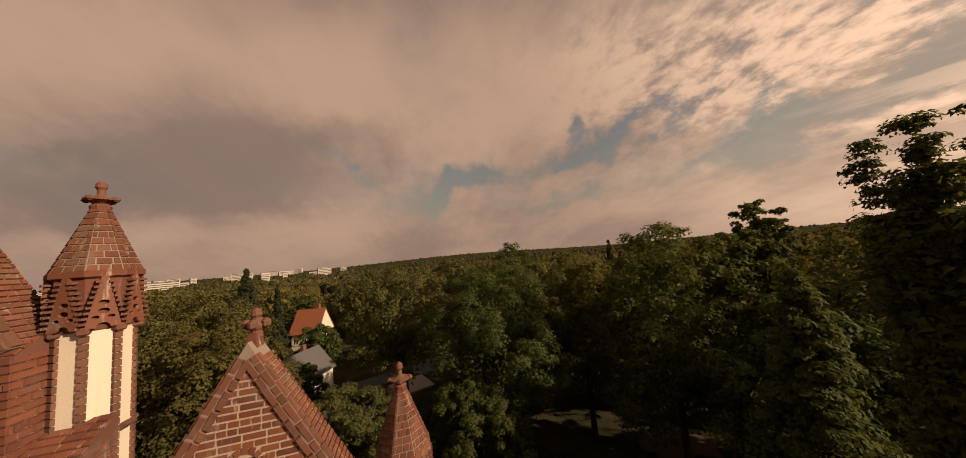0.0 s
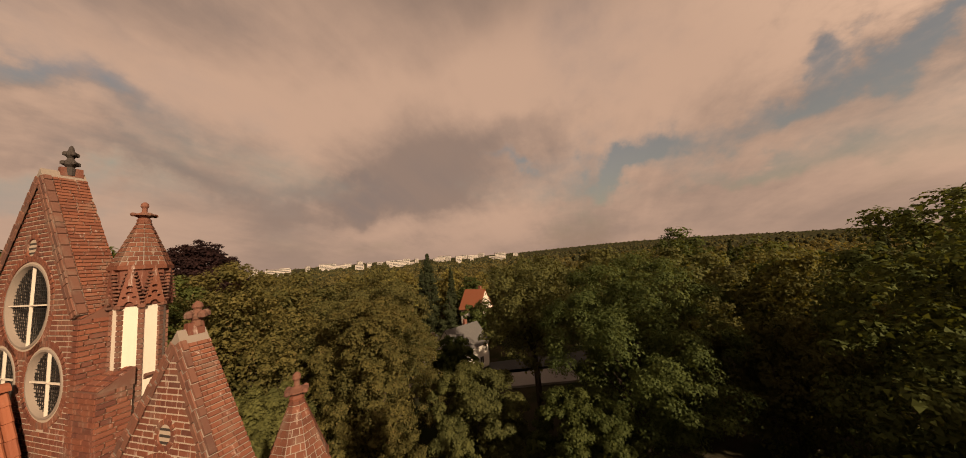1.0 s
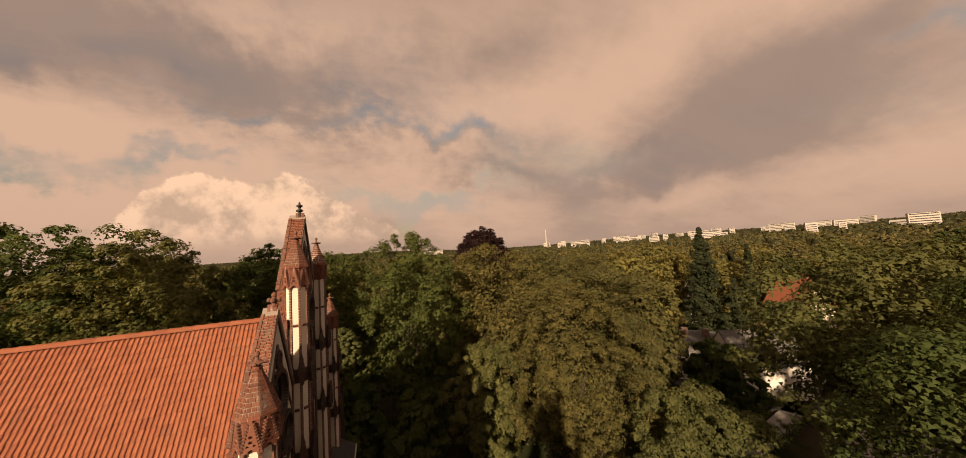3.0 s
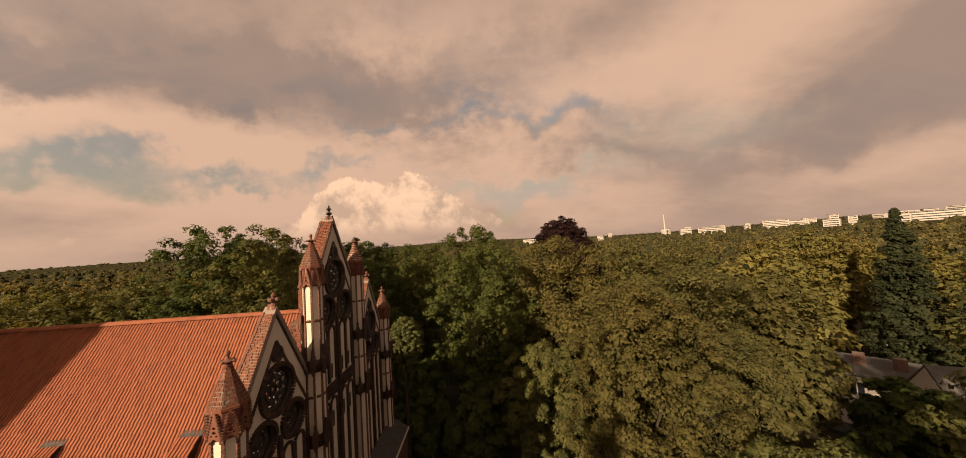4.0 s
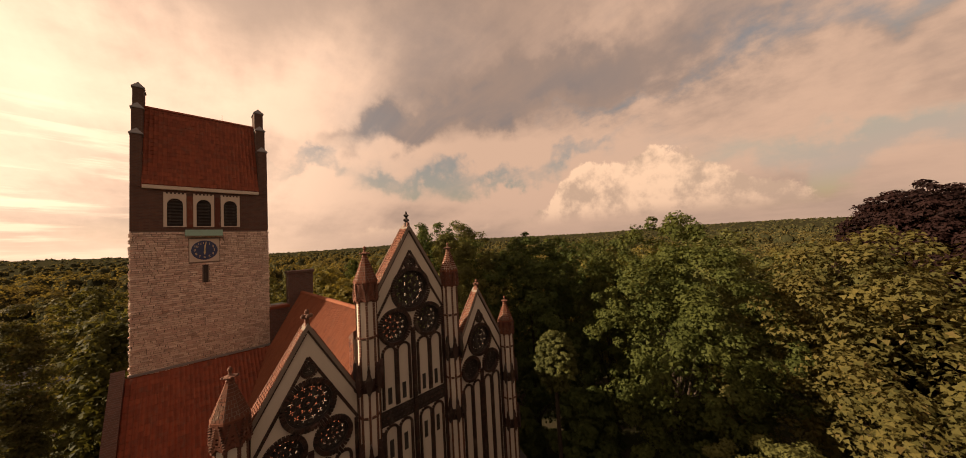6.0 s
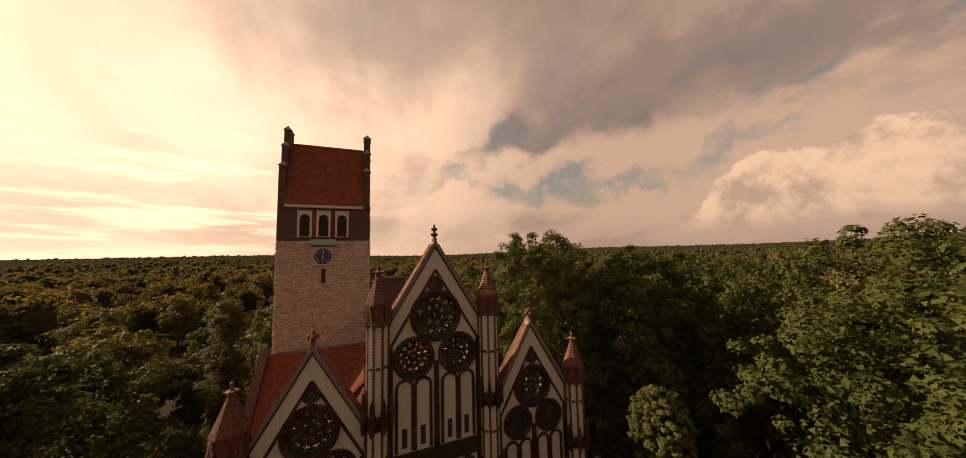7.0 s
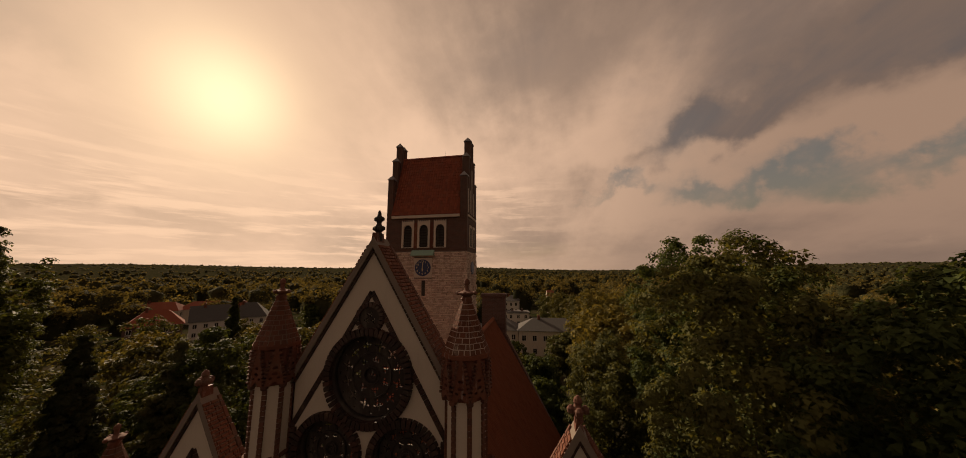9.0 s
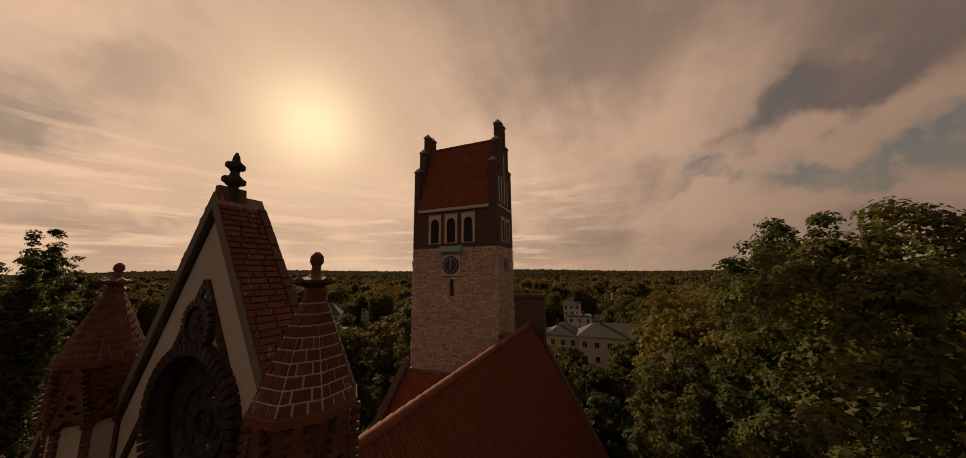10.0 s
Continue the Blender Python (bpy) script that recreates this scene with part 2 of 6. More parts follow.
brick = pieces_material("red_brick", [(0.143, 0.0512, 0.0315), (0.176, 0.066, 0.0396), (0.122, 0.0437, 0.0288), (0.156, 0.0623, 0.0414), (0.093, 0.0363, 0.027)], 0.85, spec=0.12, pale=(0.55, 0.47, 0.40))
coping_brick = pieces_material("coping_brick", [(0.1484, 0.0542, 0.0324), (0.1781, 0.069, 0.041), (0.1198, 0.0444, 0.0277), (0.1548, 0.0611, 0.0372)], 0.8, spec=0.12, pale=(0.6, 0.53, 0.46))
spire_brick = pieces_material("spire_brick", [(0.1113, 0.0424, 0.0258), (0.1431, 0.0562, 0.0343), (0.0901, 0.0355, 0.0229), (0.1272, 0.0493, 0.0305)], 0.8, spec=0.12, pale=(0.45, 0.38, 0.31))
edge_stone = pieces_material("edge_stone", [(0.1118, 0.0496, 0.0325), (0.1376, 0.06, 0.0387), (0.086, 0.04, 0.0286), (0.1548, 0.064, 0.0402)], 0.85)
glazed = pieces_material("glazed_brick", [(0.033, 0.0195, 0.0165), (0.048, 0.024, 0.0188), (0.024, 0.0165, 0.0142), (0.066, 0.03, 0.0218)], 0.5, spec=0.35)
terracotta = pieces_material("terracotta", [(0.1346, 0.0474, 0.0266), (0.1132, 0.0389, 0.0239), (0.151, 0.0541, 0.0303)], 0.7, pale=(0.6, 0.53, 0.46))
roof_tile = pieces_material("roof_tile", [(0.2152, 0.0737, 0.0377), (0.2378, 0.0855, 0.0458), (0.1975, 0.0681, 0.035), (0.2269, 0.0816, 0.0431), (0.1758, 0.0602, 0.0341)], 0.75, stain_amount=0.18, spec=0.1)
dark_tile = pieces_material("old_roof_tile", [(0.2254, 0.0626, 0.035), (0.2604, 0.0745, 0.0396), (0.1822, 0.0543, 0.0313), (0.2337, 0.0653, 0.0368)], 0.72, stain_amount=0.3, spec=0.12)
rubble = pieces_material("limestone_rubble", [(0.608, 0.489, 0.396), (0.688, 0.556, 0.456), (0.502, 0.383, 0.310), (0.568, 0.417, 0.344), (0.727, 0.608, 0.508), (0.396, 0.291, 0.231)], 0.9, stain_amount=0.35, grain=25)


def plain(name, colour, rough=0.8, metal=0.0, spec=0.3, grain=30.0, stain=0.35, dirt=(0.2, 0.17, 0.14), strength=0.3):
    m, n, b = material(name, rough, metal, spec)
    p = place(n)
    g = n.noise(p, grain, 6)
    streaks = n.noise(n.vec("MULTIPLY", p, (3.0, 3.0, 0.7)), 1.3, 7, 0.65)
    col = n.mix(n.math("MULTIPLY", n.ramp(streaks, 0.48, 0.78), stain), rgba(colour), rgba(dirt))
    col = n.mix(n.math("MULTIPLY", g, 0.35), col, n.mix(1.0, col, (0.6, 0.6, 0.6, 1), "MULTIPLY"))
    paint(n, b, col)
    bump(n, b, g, strength, 0.01)
    return m


mortar = plain("lime_mortar", (0.33, 0.26, 0.2), 0.95, grain=90)
pale_mortar = plain("pale_mortar", (0.50, 0.43, 0.36), 0.95, grain=90)
dark_mortar = plain("sooty_mortar", (0.20, 0.16, 0.13), 0.95, grain=90)
plaster = plain("lime_plaster", (0.54, 0.47, 0.385), 0.9, grain=40, stain=0.3, dirt=(0.36, 0.30, 0.24))
copper = plain("green_copper", (0.22, 0.33, 0.26), 0.55, grain=12)
lead = plain("grey_lead", (0.22, 0.21, 0.21), 0.5, 0.3, 0.5)
iron = plain("black_iron", (0.025, 0.023, 0.022), 0.5, 0.6)
tracery_stone = plain("sooty_tracery", (0.034, 0.026, 0.022), 0.8, grain=50)
slate = plain("dark_slate", (0.045, 0.042, 0.042), 0.55)
bark = plain("bark", (0.045, 0.034, 0.025), 0.95, spec=0.02, grain=14, strength=0.9)
clock_blue = plain("clock_blue", (0.035, 0.05, 0.12), 0.45, stain=0.1)
gilt = plain("gilt", (0.62, 0.50, 0.28), 0.4, 0.3, stain=0.1)
cream = plain("cream_render", (0.60, 0.52, 0.42), 0.9)
white_wall = plain("white_render", (0.58, 0.53, 0.47), 0.9, stain=0.2)
asphalt = plain("asphalt", (0.055, 0.053, 0.052), 0.9, grain=80)
paving = plain("paving", (0.26, 0.235, 0.21), 0.9, grain=40)
louvre = plain("louvre_wood", (0.035, 0.03, 0.027), 0.8)
tar = plain("roofing_felt", (0.08, 0.075, 0.072), 0.9)
far_white = plain("far_white_panels", (0.37, 0.33, 0.29), 0.9, grain=0.3, stain=0.2)


def brickwork(name, c1, c2, joint, course=0.1, length=0.3):
    """Brick walling that stays too far off to tell its bricks apart."""
    m, n, b = material(name, 0.85)
    p = n.add("ShaderNodeSeparateXYZ", {0: place(n)}).outputs
    v = n.add("ShaderNodeCombineXYZ", {0: n.math("ADD", p[0], p[1]), 1: p[2], 2: 0.0}).outputs[0]
    t = n.add("ShaderNodeTexBrick", {"Vector": v, "Color1": rgba(c1), "Color2": rgba(c2), "Mortar": rgba(joint), "Scale": 1.0, "Mortar Size": 0.008, "Brick Width": length, "Row Height": course})
    g = n.noise(place(n), 3.0, 7, 0.65)
    paint(n, b, n.mix(n.math("MULTIPLY", n.ramp(g, 0.45, 0.75), 0.5), t.outputs[0], (0.07, 0.045, 0.035, 1)))
    bump(n, b, t.outputs[1], -0.4, 0.01)
    return m


tower_brick = brickwork("tower_brick", (0.105, 0.052, 0.037), (0.075, 0.040, 0.031), (0.10, 0.08, 0.065))
dark_wall = brickwork("dark_brick_wall", (0.12, 0.06, 0.045), (0.085, 0.045, 0.035), (0.13, 0.10, 0.085))


def glass_material():
    m, n, b = material("dark_glass", 0.08, 0, 0.5)
    b.inputs["Base Color"].default_value = (0.02, 0.022, 0.025, 1)
    bump(n, b, n.noise(place(n), 6, 2), 0.1, 0.01)
    return m


glass = glass_material()


def leaf_material(name, young, old, dry=None, sheen=0.65, thin=0.38, gloss=0.07):
    m = bpy.data.materials.new(name)
    m.use_nodes = True
    n = Nodes(m.node_tree)
    b = m.node_tree.nodes["Principled BSDF"]
    b.inputs["Roughness"].default_value, b.inputs["Specular IOR Level"].default_value = sheen, gloss
    r = n.add("ShaderNodeNewGeometry").outputs["Random Per Island"]
    o = n.add("ShaderNodeObjectInfo").outputs["Random"]
    lump = n.noise(place(n), 0.45, 4)
    f = n.math("ADD", n.math("MULTIPLY", r, 0.5), n.math("MULTIPLY", n.ramp(lump, 0.3, 0.7), 0.5))
    col = n.mix(f, rgba(old), rgba(young))
    col = n.mix(n.math("MULTIPLY", o, 0.35), col, n.mix(1.0, col, (1.15, 0.85, 0.6, 1), "MULTIPLY"))
    wide = n.math("ADD", n.math("MULTIPLY", n.ramp(n.noise(place(n), 0.045, 3), 0.35, 0.65), 0.5), n.math("MULTIPLY", n.ramp(n.noise(place(n), 0.011, 3), 0.4, 0.6), 0.5))
    col = n.mix(n.math("MULTIPLY", wide, 0.7), col, n.mix(1.0, col, (0.5, 0.55, 0.6, 1), "MULTIPLY"))
    if dry:
        col = n.mix(n.math("MULTIPLY", n.ramp(r, 0.93, 1.0), 0.6), col, rgba(dry))
    paint(n, b, col)
    if not thin:
        bump(n, b, n.noise(place(n), 0.7, 5, 0.65), 0.8, 1.0)
    t = n.add("ShaderNodeBsdfTranslucent", {"Color": n.mix(1.0, col, (1.55, 1.3, 0.62, 1), "MULTIPLY")})
    mixed = n.add("ShaderNodeMixShader", {0: thin, 1: b.outputs[0], 2: t.outputs[0]})
    n.tree.links.new(mixed.outputs[0], n.tree.nodes["Material Output"].inputs["Surface"])
    return m


leaf_lime = leaf_material("lime_leaves", (0.1293, 0.1183, 0.0402), (0.0573, 0.0633, 0.0241), (0.1355, 0.0961, 0.0396))
leaf_maple = leaf_material("maple_leaves", (0.1327, 0.1354, 0.0443), (0.0629, 0.0709, 0.0268))
leaf_dark = leaf_material("dark_leaves", (0.0855, 0.1036, 0.0303), (0.0409, 0.0590, 0.0191))
leaf_copper = leaf_material("copper_beech_leaves", (0.036, 0.0192, 0.0192), (0.0168, 0.0108, 0.012))
leaf_needle = leaf_material("needles", (0.058, 0.07, 0.032), (0.027, 0.036, 0.018))
leaf_cedar = leaf_material("cedar_needles", (0.1472, 0.1458, 0.0635), (0.0702, 0.0783, 0.0351))
leaf_far = leaf_material("far_leaves", (0.2092, 0.1854, 0.0529), (0.0945, 0.0961, 0.0338))
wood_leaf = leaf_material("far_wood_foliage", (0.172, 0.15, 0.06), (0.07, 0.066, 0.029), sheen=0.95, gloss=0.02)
# foliage tone cut to a third: shade inside far crowns, put into the colour
wood_shade_core = leaf_material("far_wood_shade_cores", (0.058, 0.057, 0.025), (0.024, 0.027, 0.014), thin=0.0, sheen=0.95, gloss=0.02)


def ground_material():
    m, n, b = material("lawn_and_soil", 1.0, 0, 0.0)
    p = place(n)
    f = n.ramp(n.noise(p, 0.15, 6), 0.4, 0.6)
    col = n.mix(f, (0.022, 0.027, 0.011, 1), (0.055, 0.043, 0.029, 1))
    col = n.mix(n.math("MULTIPLY", n.noise(p, 7.0, 5), 0.6), col, (0.018, 0.022, 0.009, 1))
    paint(n, b, col)
    bump(n, b, n.noise(p, 4, 6), 0.8, 0.05)
    return m


soil = ground_material()
bare_earth = plain("bare_earth", (0.085, 0.058, 0.04), 1.0, spec=0.0, grain=3.0)

# ---- building blocks ----
KEPT = {}


def mesh_of(verts, faces, name="mesh", smooth=False):
    me = bpy.data.meshes.new(name)
    me.from_pydata([tuple(v) for v in verts], [], faces)
    if smooth:
        me.polygons.foreach_set("use_smooth", [True] * len(me.polygons))
    me.update()
    return me


def as_mesh(bm):
    me = bpy.data.meshes.new("mesh")
    bmesh.ops.recalc_face_normals(bm, faces=bm.faces)
    bm.to_mesh(me)
    bm.free()
    return me


def world_of(ob):
    m = ob.matrix_basis.copy()
    return world_of(ob.parent) @ ob.matrix_parent_inverse @ m if ob.parent else m


def part(name, bm, mat, parent, label="", kind="", m=None):
    """One mesh object under a thing or a part. The mesh is in world coordinates unless m, its place in the world, is given."""
    me = bm if isinstance(bm, bpy.types.Mesh) else as_mesh(bm)
    if mat and not me.materials:
        me.materials.append(mat)
    ob = new(name, me)
    ob.parent = parent
    ob.matrix_parent_inverse = world_of(parent).inverted() if parent else Matrix()
    if m is not None:
        ob.matrix_basis = m
    return tagged(ob, label=label, kind=kind)


def thing(name, at, label, category, group="", kind=""):
    ob = new(name)
    ob.empty_display_size = 0.3
    ob.location = at
    ob.matrix_basis = Matrix.Translation(at)
    return tagged(ob, label, category, group, kind)


def box_bm(x0, x1, y0, y1, z0, z1, bevel=0.0, bm=None):
    b = bm or bmesh.new()
    vs = bmesh.ops.create_cube(b, size=1)["verts"]
    for v in vs:
        v.co = Vector(((x0 + x1) / 2 + v.co.x * (x1 - x0), (y0 + y1) / 2 + v.co.y * (y1 - y0), (z0 + z1) / 2 + v.co.z * (z1 - z0)))
    if bevel:
        bmesh.ops.bevel(b, geom=list({e for v in vs for e in v.link_edges}), offset=bevel, segments=1, affect="EDGES")
    return b


def prism_bm(outline, axis, a, b, bm=None):
    """A flat outline of (u, v) drawn out along an axis: "y" takes (x, z), "x" takes (y, z), "z" takes (x, y)."""
    out = bm or bmesh.new()

    def at(u, v, w):
        return (u, w, v) if axis == "y" else (w, u, v) if axis == "x" else (u, v, w)

    lo, hi = [out.verts.new(at(u, v, a)) for u, v in outline], [out.verts.new(at(u, v, b)) for u, v in outline]
    n = len(outline)
    out.faces.new(lo), out.faces.new(hi[::-1])
    for i in range(n):
        out.faces.new((lo[i], lo[(i + 1) % n], hi[(i + 1) % n], hi[i]))
    return out


def lathe_bm(profile, sides=16, at=(0, 0, 0), bm=None, turn=0.0):
    """A turned form from (radius, height) pairs."""
    b = bm or bmesh.new()
    rings = []
    for r, z in profile:
        rings.append([b.verts.new((at[0] + r * math.cos(turn + 2 * math.pi * i / sides), at[1] + r * math.sin(turn + 2 * math.pi * i / sides), at[2] + z)) for i in range(sides)])
    for p, q in zip(rings, rings[1:]):
        for i in range(sides):
            b.faces.new((p[i], p[(i + 1) % sides], q[(i + 1) % sides], q[i]))
    b.faces.new(rings[0][::-1]), b.faces.new(rings[-1])
    return b


def ring_points(cx, cz, r, n=40, a0=0.0, a1=2 * math.pi, close=True):
    k = n if close else n - 1
    return [(cx + r * math.cos(a0 + (a1 - a0) * i / k), cz + r * math.sin(a0 + (a1 - a0) * i / k)) for i in range(n)]


def plate(loops, y_back, y_front):
    """A standing slab in the facade's plane: the first loop of (x, z) is its outline, the others are holes right through it."""
    cu = bpy.data.curves.new("outline", "CURVE")
    cu.dimensions, cu.fill_mode, cu.extrude = "2D", "BOTH", abs(y_front - y_back) / 2
    for loop in loops:
        sp = cu.splines.new("POLY")
        sp.points.add(len(loop) - 1)
        for p, (x, z) in zip(sp.points, loop):
            p.co = (x, z, 0, 1)
        sp.use_cyclic_u = True
    tmp = new("outline", cu)
    me = bpy.data.meshes.new_from_object(tmp.evaluated_get(bpy.context.evaluated_depsgraph_get()))
    bpy.data.objects.remove(tmp)
    welded = bmesh.new()
    welded.from_mesh(me)
    bmesh.ops.remove_doubles(welded, verts=welded.verts, dist=1e-5)
    welded.to_mesh(me)
    welded.free()
    me.transform(Matrix.Translation((0, (y_front + y_back) / 2, 0)) @ Matrix.Rotation(math.pi / 2, 4, "X"))
    return me


UNIT = [(-0.5, -0.5, -0.5), (0.5, -0.5, -0.5), (0.5, 0.5, -0.5), (-0.5, 0.5, -0.5), (-0.46, -0.42, 0.5), (0.46, -0.42, 0.5), (0.46, 0.42, 0.5), (-0.46, 0.42, 0.5)]
UNIT_FACES = [(4, 5, 6, 7), (0, 1, 5, 4), (1, 2, 6, 5), (2, 3, 7, 6), (3, 0, 4, 7)]


def unit_piece(mat):
    key = ("unit", mat.name)
    if key not in KEPT:
        me = mesh_of(UNIT, UNIT_FACES)
        me.materials.append(mat)
        KEPT[key] = me
    return KEPT[key]


class Pieces:
    """Bricks, stones or slabs laid on one surface: some as objects of their own, the rest joined."""

    def __init__(self, name, parent, mat, single=lambda c: False, most=300, wobble=0.0, seed=1):
        self.name, self.parent, self.mat, self.single, self.most = name, parent, mat, single, most
        self.verts, self.faces, self.count, self.wobble, self.rnd = [], [], 0, wobble, random.Random(seed)

    def lay(self, centre, u, v, n, length, height, depth):
        c, w = Vector(centre), self.rnd
        d = depth * (1 + self.wobble * (w.random() - 0.5))
        m = Matrix((u * length, v * height, n * d)).transposed().to_4x4()
        m.translation = c + n * (d / 2)
        if self.count < self.most and self.single(c):
            self.count += 1
            part(self.name, unit_piece(self.mat), None, self.parent, m=m)
            return
        k = len(self.verts)
        for p in UNIT:
            q = Vector(p)
            if self.wobble:
                q += Vector((w.uniform(-1, 1), w.uniform(-1, 1), w.uniform(-1, 1) * 2)) * 0.05 * self.wobble
            self.verts.append(m @ q)
        self.faces += [tuple(k + i for i in f) for f in UNIT_FACES]

    def done(self, name=None):
        if self.verts:
            part(name or self.name + "_work", mesh_of(self.verts, self.faces), self.mat, self.parent, kind="stuff")


def courses(pieces, origin, u, v, n, height, spans, course, length, joint, depth, jitter=0.15):
    """Lays courses of pieces on a plane; spans(h) gives the stretches of u that are covered at the height h."""
    o, u, v, n = Vector(origin), Vector(u), Vector(v), Vector(n)
    rnd = pieces.rnd
    for row in range(int(height / course)):
        h = (row + 0.5) * course
        for a, b in spans(h):
            if b - a < 0.03:
                continue
            x = a - (length * 0.5 if row % 2 else 0.0) - length * rnd.random() * 0.2
            while x < b:
                step = length * (0.5 if rnd.random() < 0.3 else 1.0) * (1 + jitter * rnd.uniform(-1, 1))
                p, q = max(x, a), min(x + step, b)
                if q - p > joint * 2.5:
                    pieces.lay(o + u * ((p + q) / 2) + v * h, u, v, n, q - p - joint, course - joint, depth)
                x += step


def minus(spans, lo, hi):
    out = []
    for a, b in spans:
        if hi <= a or lo >= b:
            out.append((a, b))
        else:
            if lo > a:
                out.append((a, lo))
            if hi < b:
                out.append((hi, b))
    return out


X, Y, Z = Vector((1, 0, 0)), Vector((0, 1, 0)), Vector((0, 0, 1))


def voussoirs(pieces, cx, cz, y, r0, r1, depth, front=1, a0=0.0, a1=2 * math.pi, width=0.105):
    """A ring of bricks set on edge round an opening."""
    n = max(4, int(abs(a1 - a0) * (r0 + r1) / 2 / width))
    for i in range(n):
        a = a0 + (a1 - a0) * (i + 0.5) / n
        rad = Vector((math.cos(a), 0, math.sin(a)))
        tan = Vector((-math.sin(a), 0, math.cos(a)))
        pieces.lay(Vector((cx, y, cz)) + rad * (r0 + r1) / 2, tan, rad, Y * front, abs(a1 - a0) * (r0 + r1) / 2 / n * 0.86, r1 - r0, depth)


def arch(cx, half, z_spring, n=12, rise=1.0):
    """Points of a pointed or round head from the right springing to the left one."""
    return [(cx + half * math.cos(math.pi * i / n), z_spring + half * rise * math.sin(math.pi * i / n)) for i in range(n + 1)]


# ---- ground ----
def ground_height(x, y):
    d = math.hypot(x, y)
    far = max(0.0, d - 800) / 1700
    a = math.atan2(x, y)
    hill = 46 + 14 * math.sin(a * 3 + 1.0) + 9 * math.sin(a * 7)
    return hill * min(1.0, far) ** 1.3 + 0.35 * noise.noise((x * 0.05, y * 0.05, 0))


def build_ground():
    rings = [0, 6, 12, 18, 26, 36, 50, 70, 100, 140, 200, 300, 450, 650, 900, 1200, 1600, 2000, 2500, 3200, 4200]
    sides = 72
    verts, faces = [(0, 0, ground_height(0, 0))], []
    for r in rings[1:]:
        for i in range(sides):
            x, y = r * math.sin(2 * math.pi * i / sides), r * math.cos(2 * math.pi * i / sides)
            verts.append((x, y, ground_height(x, y)))
    for i in range(sides):
        faces.append((0, 1 + (i + 1) % sides, 1 + i))
    for k in range(len(rings) - 2):
        a, b = 1 + k * sides, 1 + (k + 1) * sides
        for i in range(sides):
            j = (i + 1) % sides
            faces.append((a + i, a + j, b + j, b + i))
    me = mesh_of(verts, faces, smooth=True)
    me.materials.append(soil)
    tagged(new("ground", me), "rough lawn and bare soil under the trees", "ground", kind="structure")


build_ground()

# ---- church: nave ----
RIDGE, PITCH, EAVE_X = 19.3, 1.7, 6.2
NAVE_N, NAVE_S = -0.72, -18.15
LEAN_TOP, LEAN_PITCH = 15.3, 1.0
TOWER_Y, TOWER_B, TOWER_W, TOWER_E = -18.4, -22.4, 2.3, 9.85


def roof_z(x):
    return RIDGE - PITCH * abs(x)


nave = thing("church_nave", (0, -9, 0), "red brick church nave under a steep orange tiled roof", "church")


def pantile(mat):
    """One S-shaped clay tile, one unit wide and one long, lying in x and y with z up."""
    key = ("pantile", mat.name)
    if key not in KEPT:
        prof = [(-0.5, 0.10), (-0.42, 0.30), (-0.28, 0.42), (-0.12, 0.30), (0.0, 0.08), (0.2, 0.0), (0.4, 0.04), (0.5, 0.12)]
        verts = [(x, -0.53, z + 0.26) for x, z in prof] + [(x, 0.5, z) for x, z in prof] + [(x, -0.53, z - 0.02) for x, z in prof]
        k = len(prof)
        faces = [(i, i + 1, k + i + 1, k + i) for i in range(k - 1)] + [(2 * k + i, 2 * k + i + 1, i + 1, i) for i in range(k - 1)]
        me = mesh_of(verts, faces, smooth=False)
        me.materials.append(mat)
        KEPT[key] = me
    return KEPT[key]


def tile_field(name, parent, mat, origin, u, v, n, width, height, covered, tw=0.15, tl=0.33, single=lambda c: False, most=300, seed=3):
    """Rows of pantiles on a slope: u along the eave, v up the slope."""
    rnd = random.Random(seed)
    o, u, v, n = Vector(origin), Vector(u).normalized(), Vector(v).normalized(), Vector(n).normalized()
    src = pantile(mat)
    pv = [p.co.copy() for p in src.vertices]
    pf = [tuple(p.vertices) for p in src.polygons]
    verts, faces, count = [], [], 0
    for r in range(int(height / tl)):
        for c in range(int(width / tw)):
            a, b = (c + 0.5) * tw, (r + 0.5) * tl
            if not covered(a, b):
                continue
            at = o + u * a + v * b + n * (0.004 + 0.008 * rnd.random())
            tilt = rnd.uniform(-0.012, 0.012)
            m = Matrix(((u + v * tilt) * tw * 1.04, (v - u * tilt) * tl, n * 0.1)).transposed().to_4x4()
            m.translation = at
            if count < most and single(at):
                count += 1
                part(name, src, None, parent, m=m)
            else:
                k = len(verts)
                verts += [m @ p for p in pv]
                faces += [tuple(k + i for i in f) for f in pf]
    if verts:
        part(name[:-1] + "ing", mesh_of(verts, faces), mat, parent, kind="stuff")


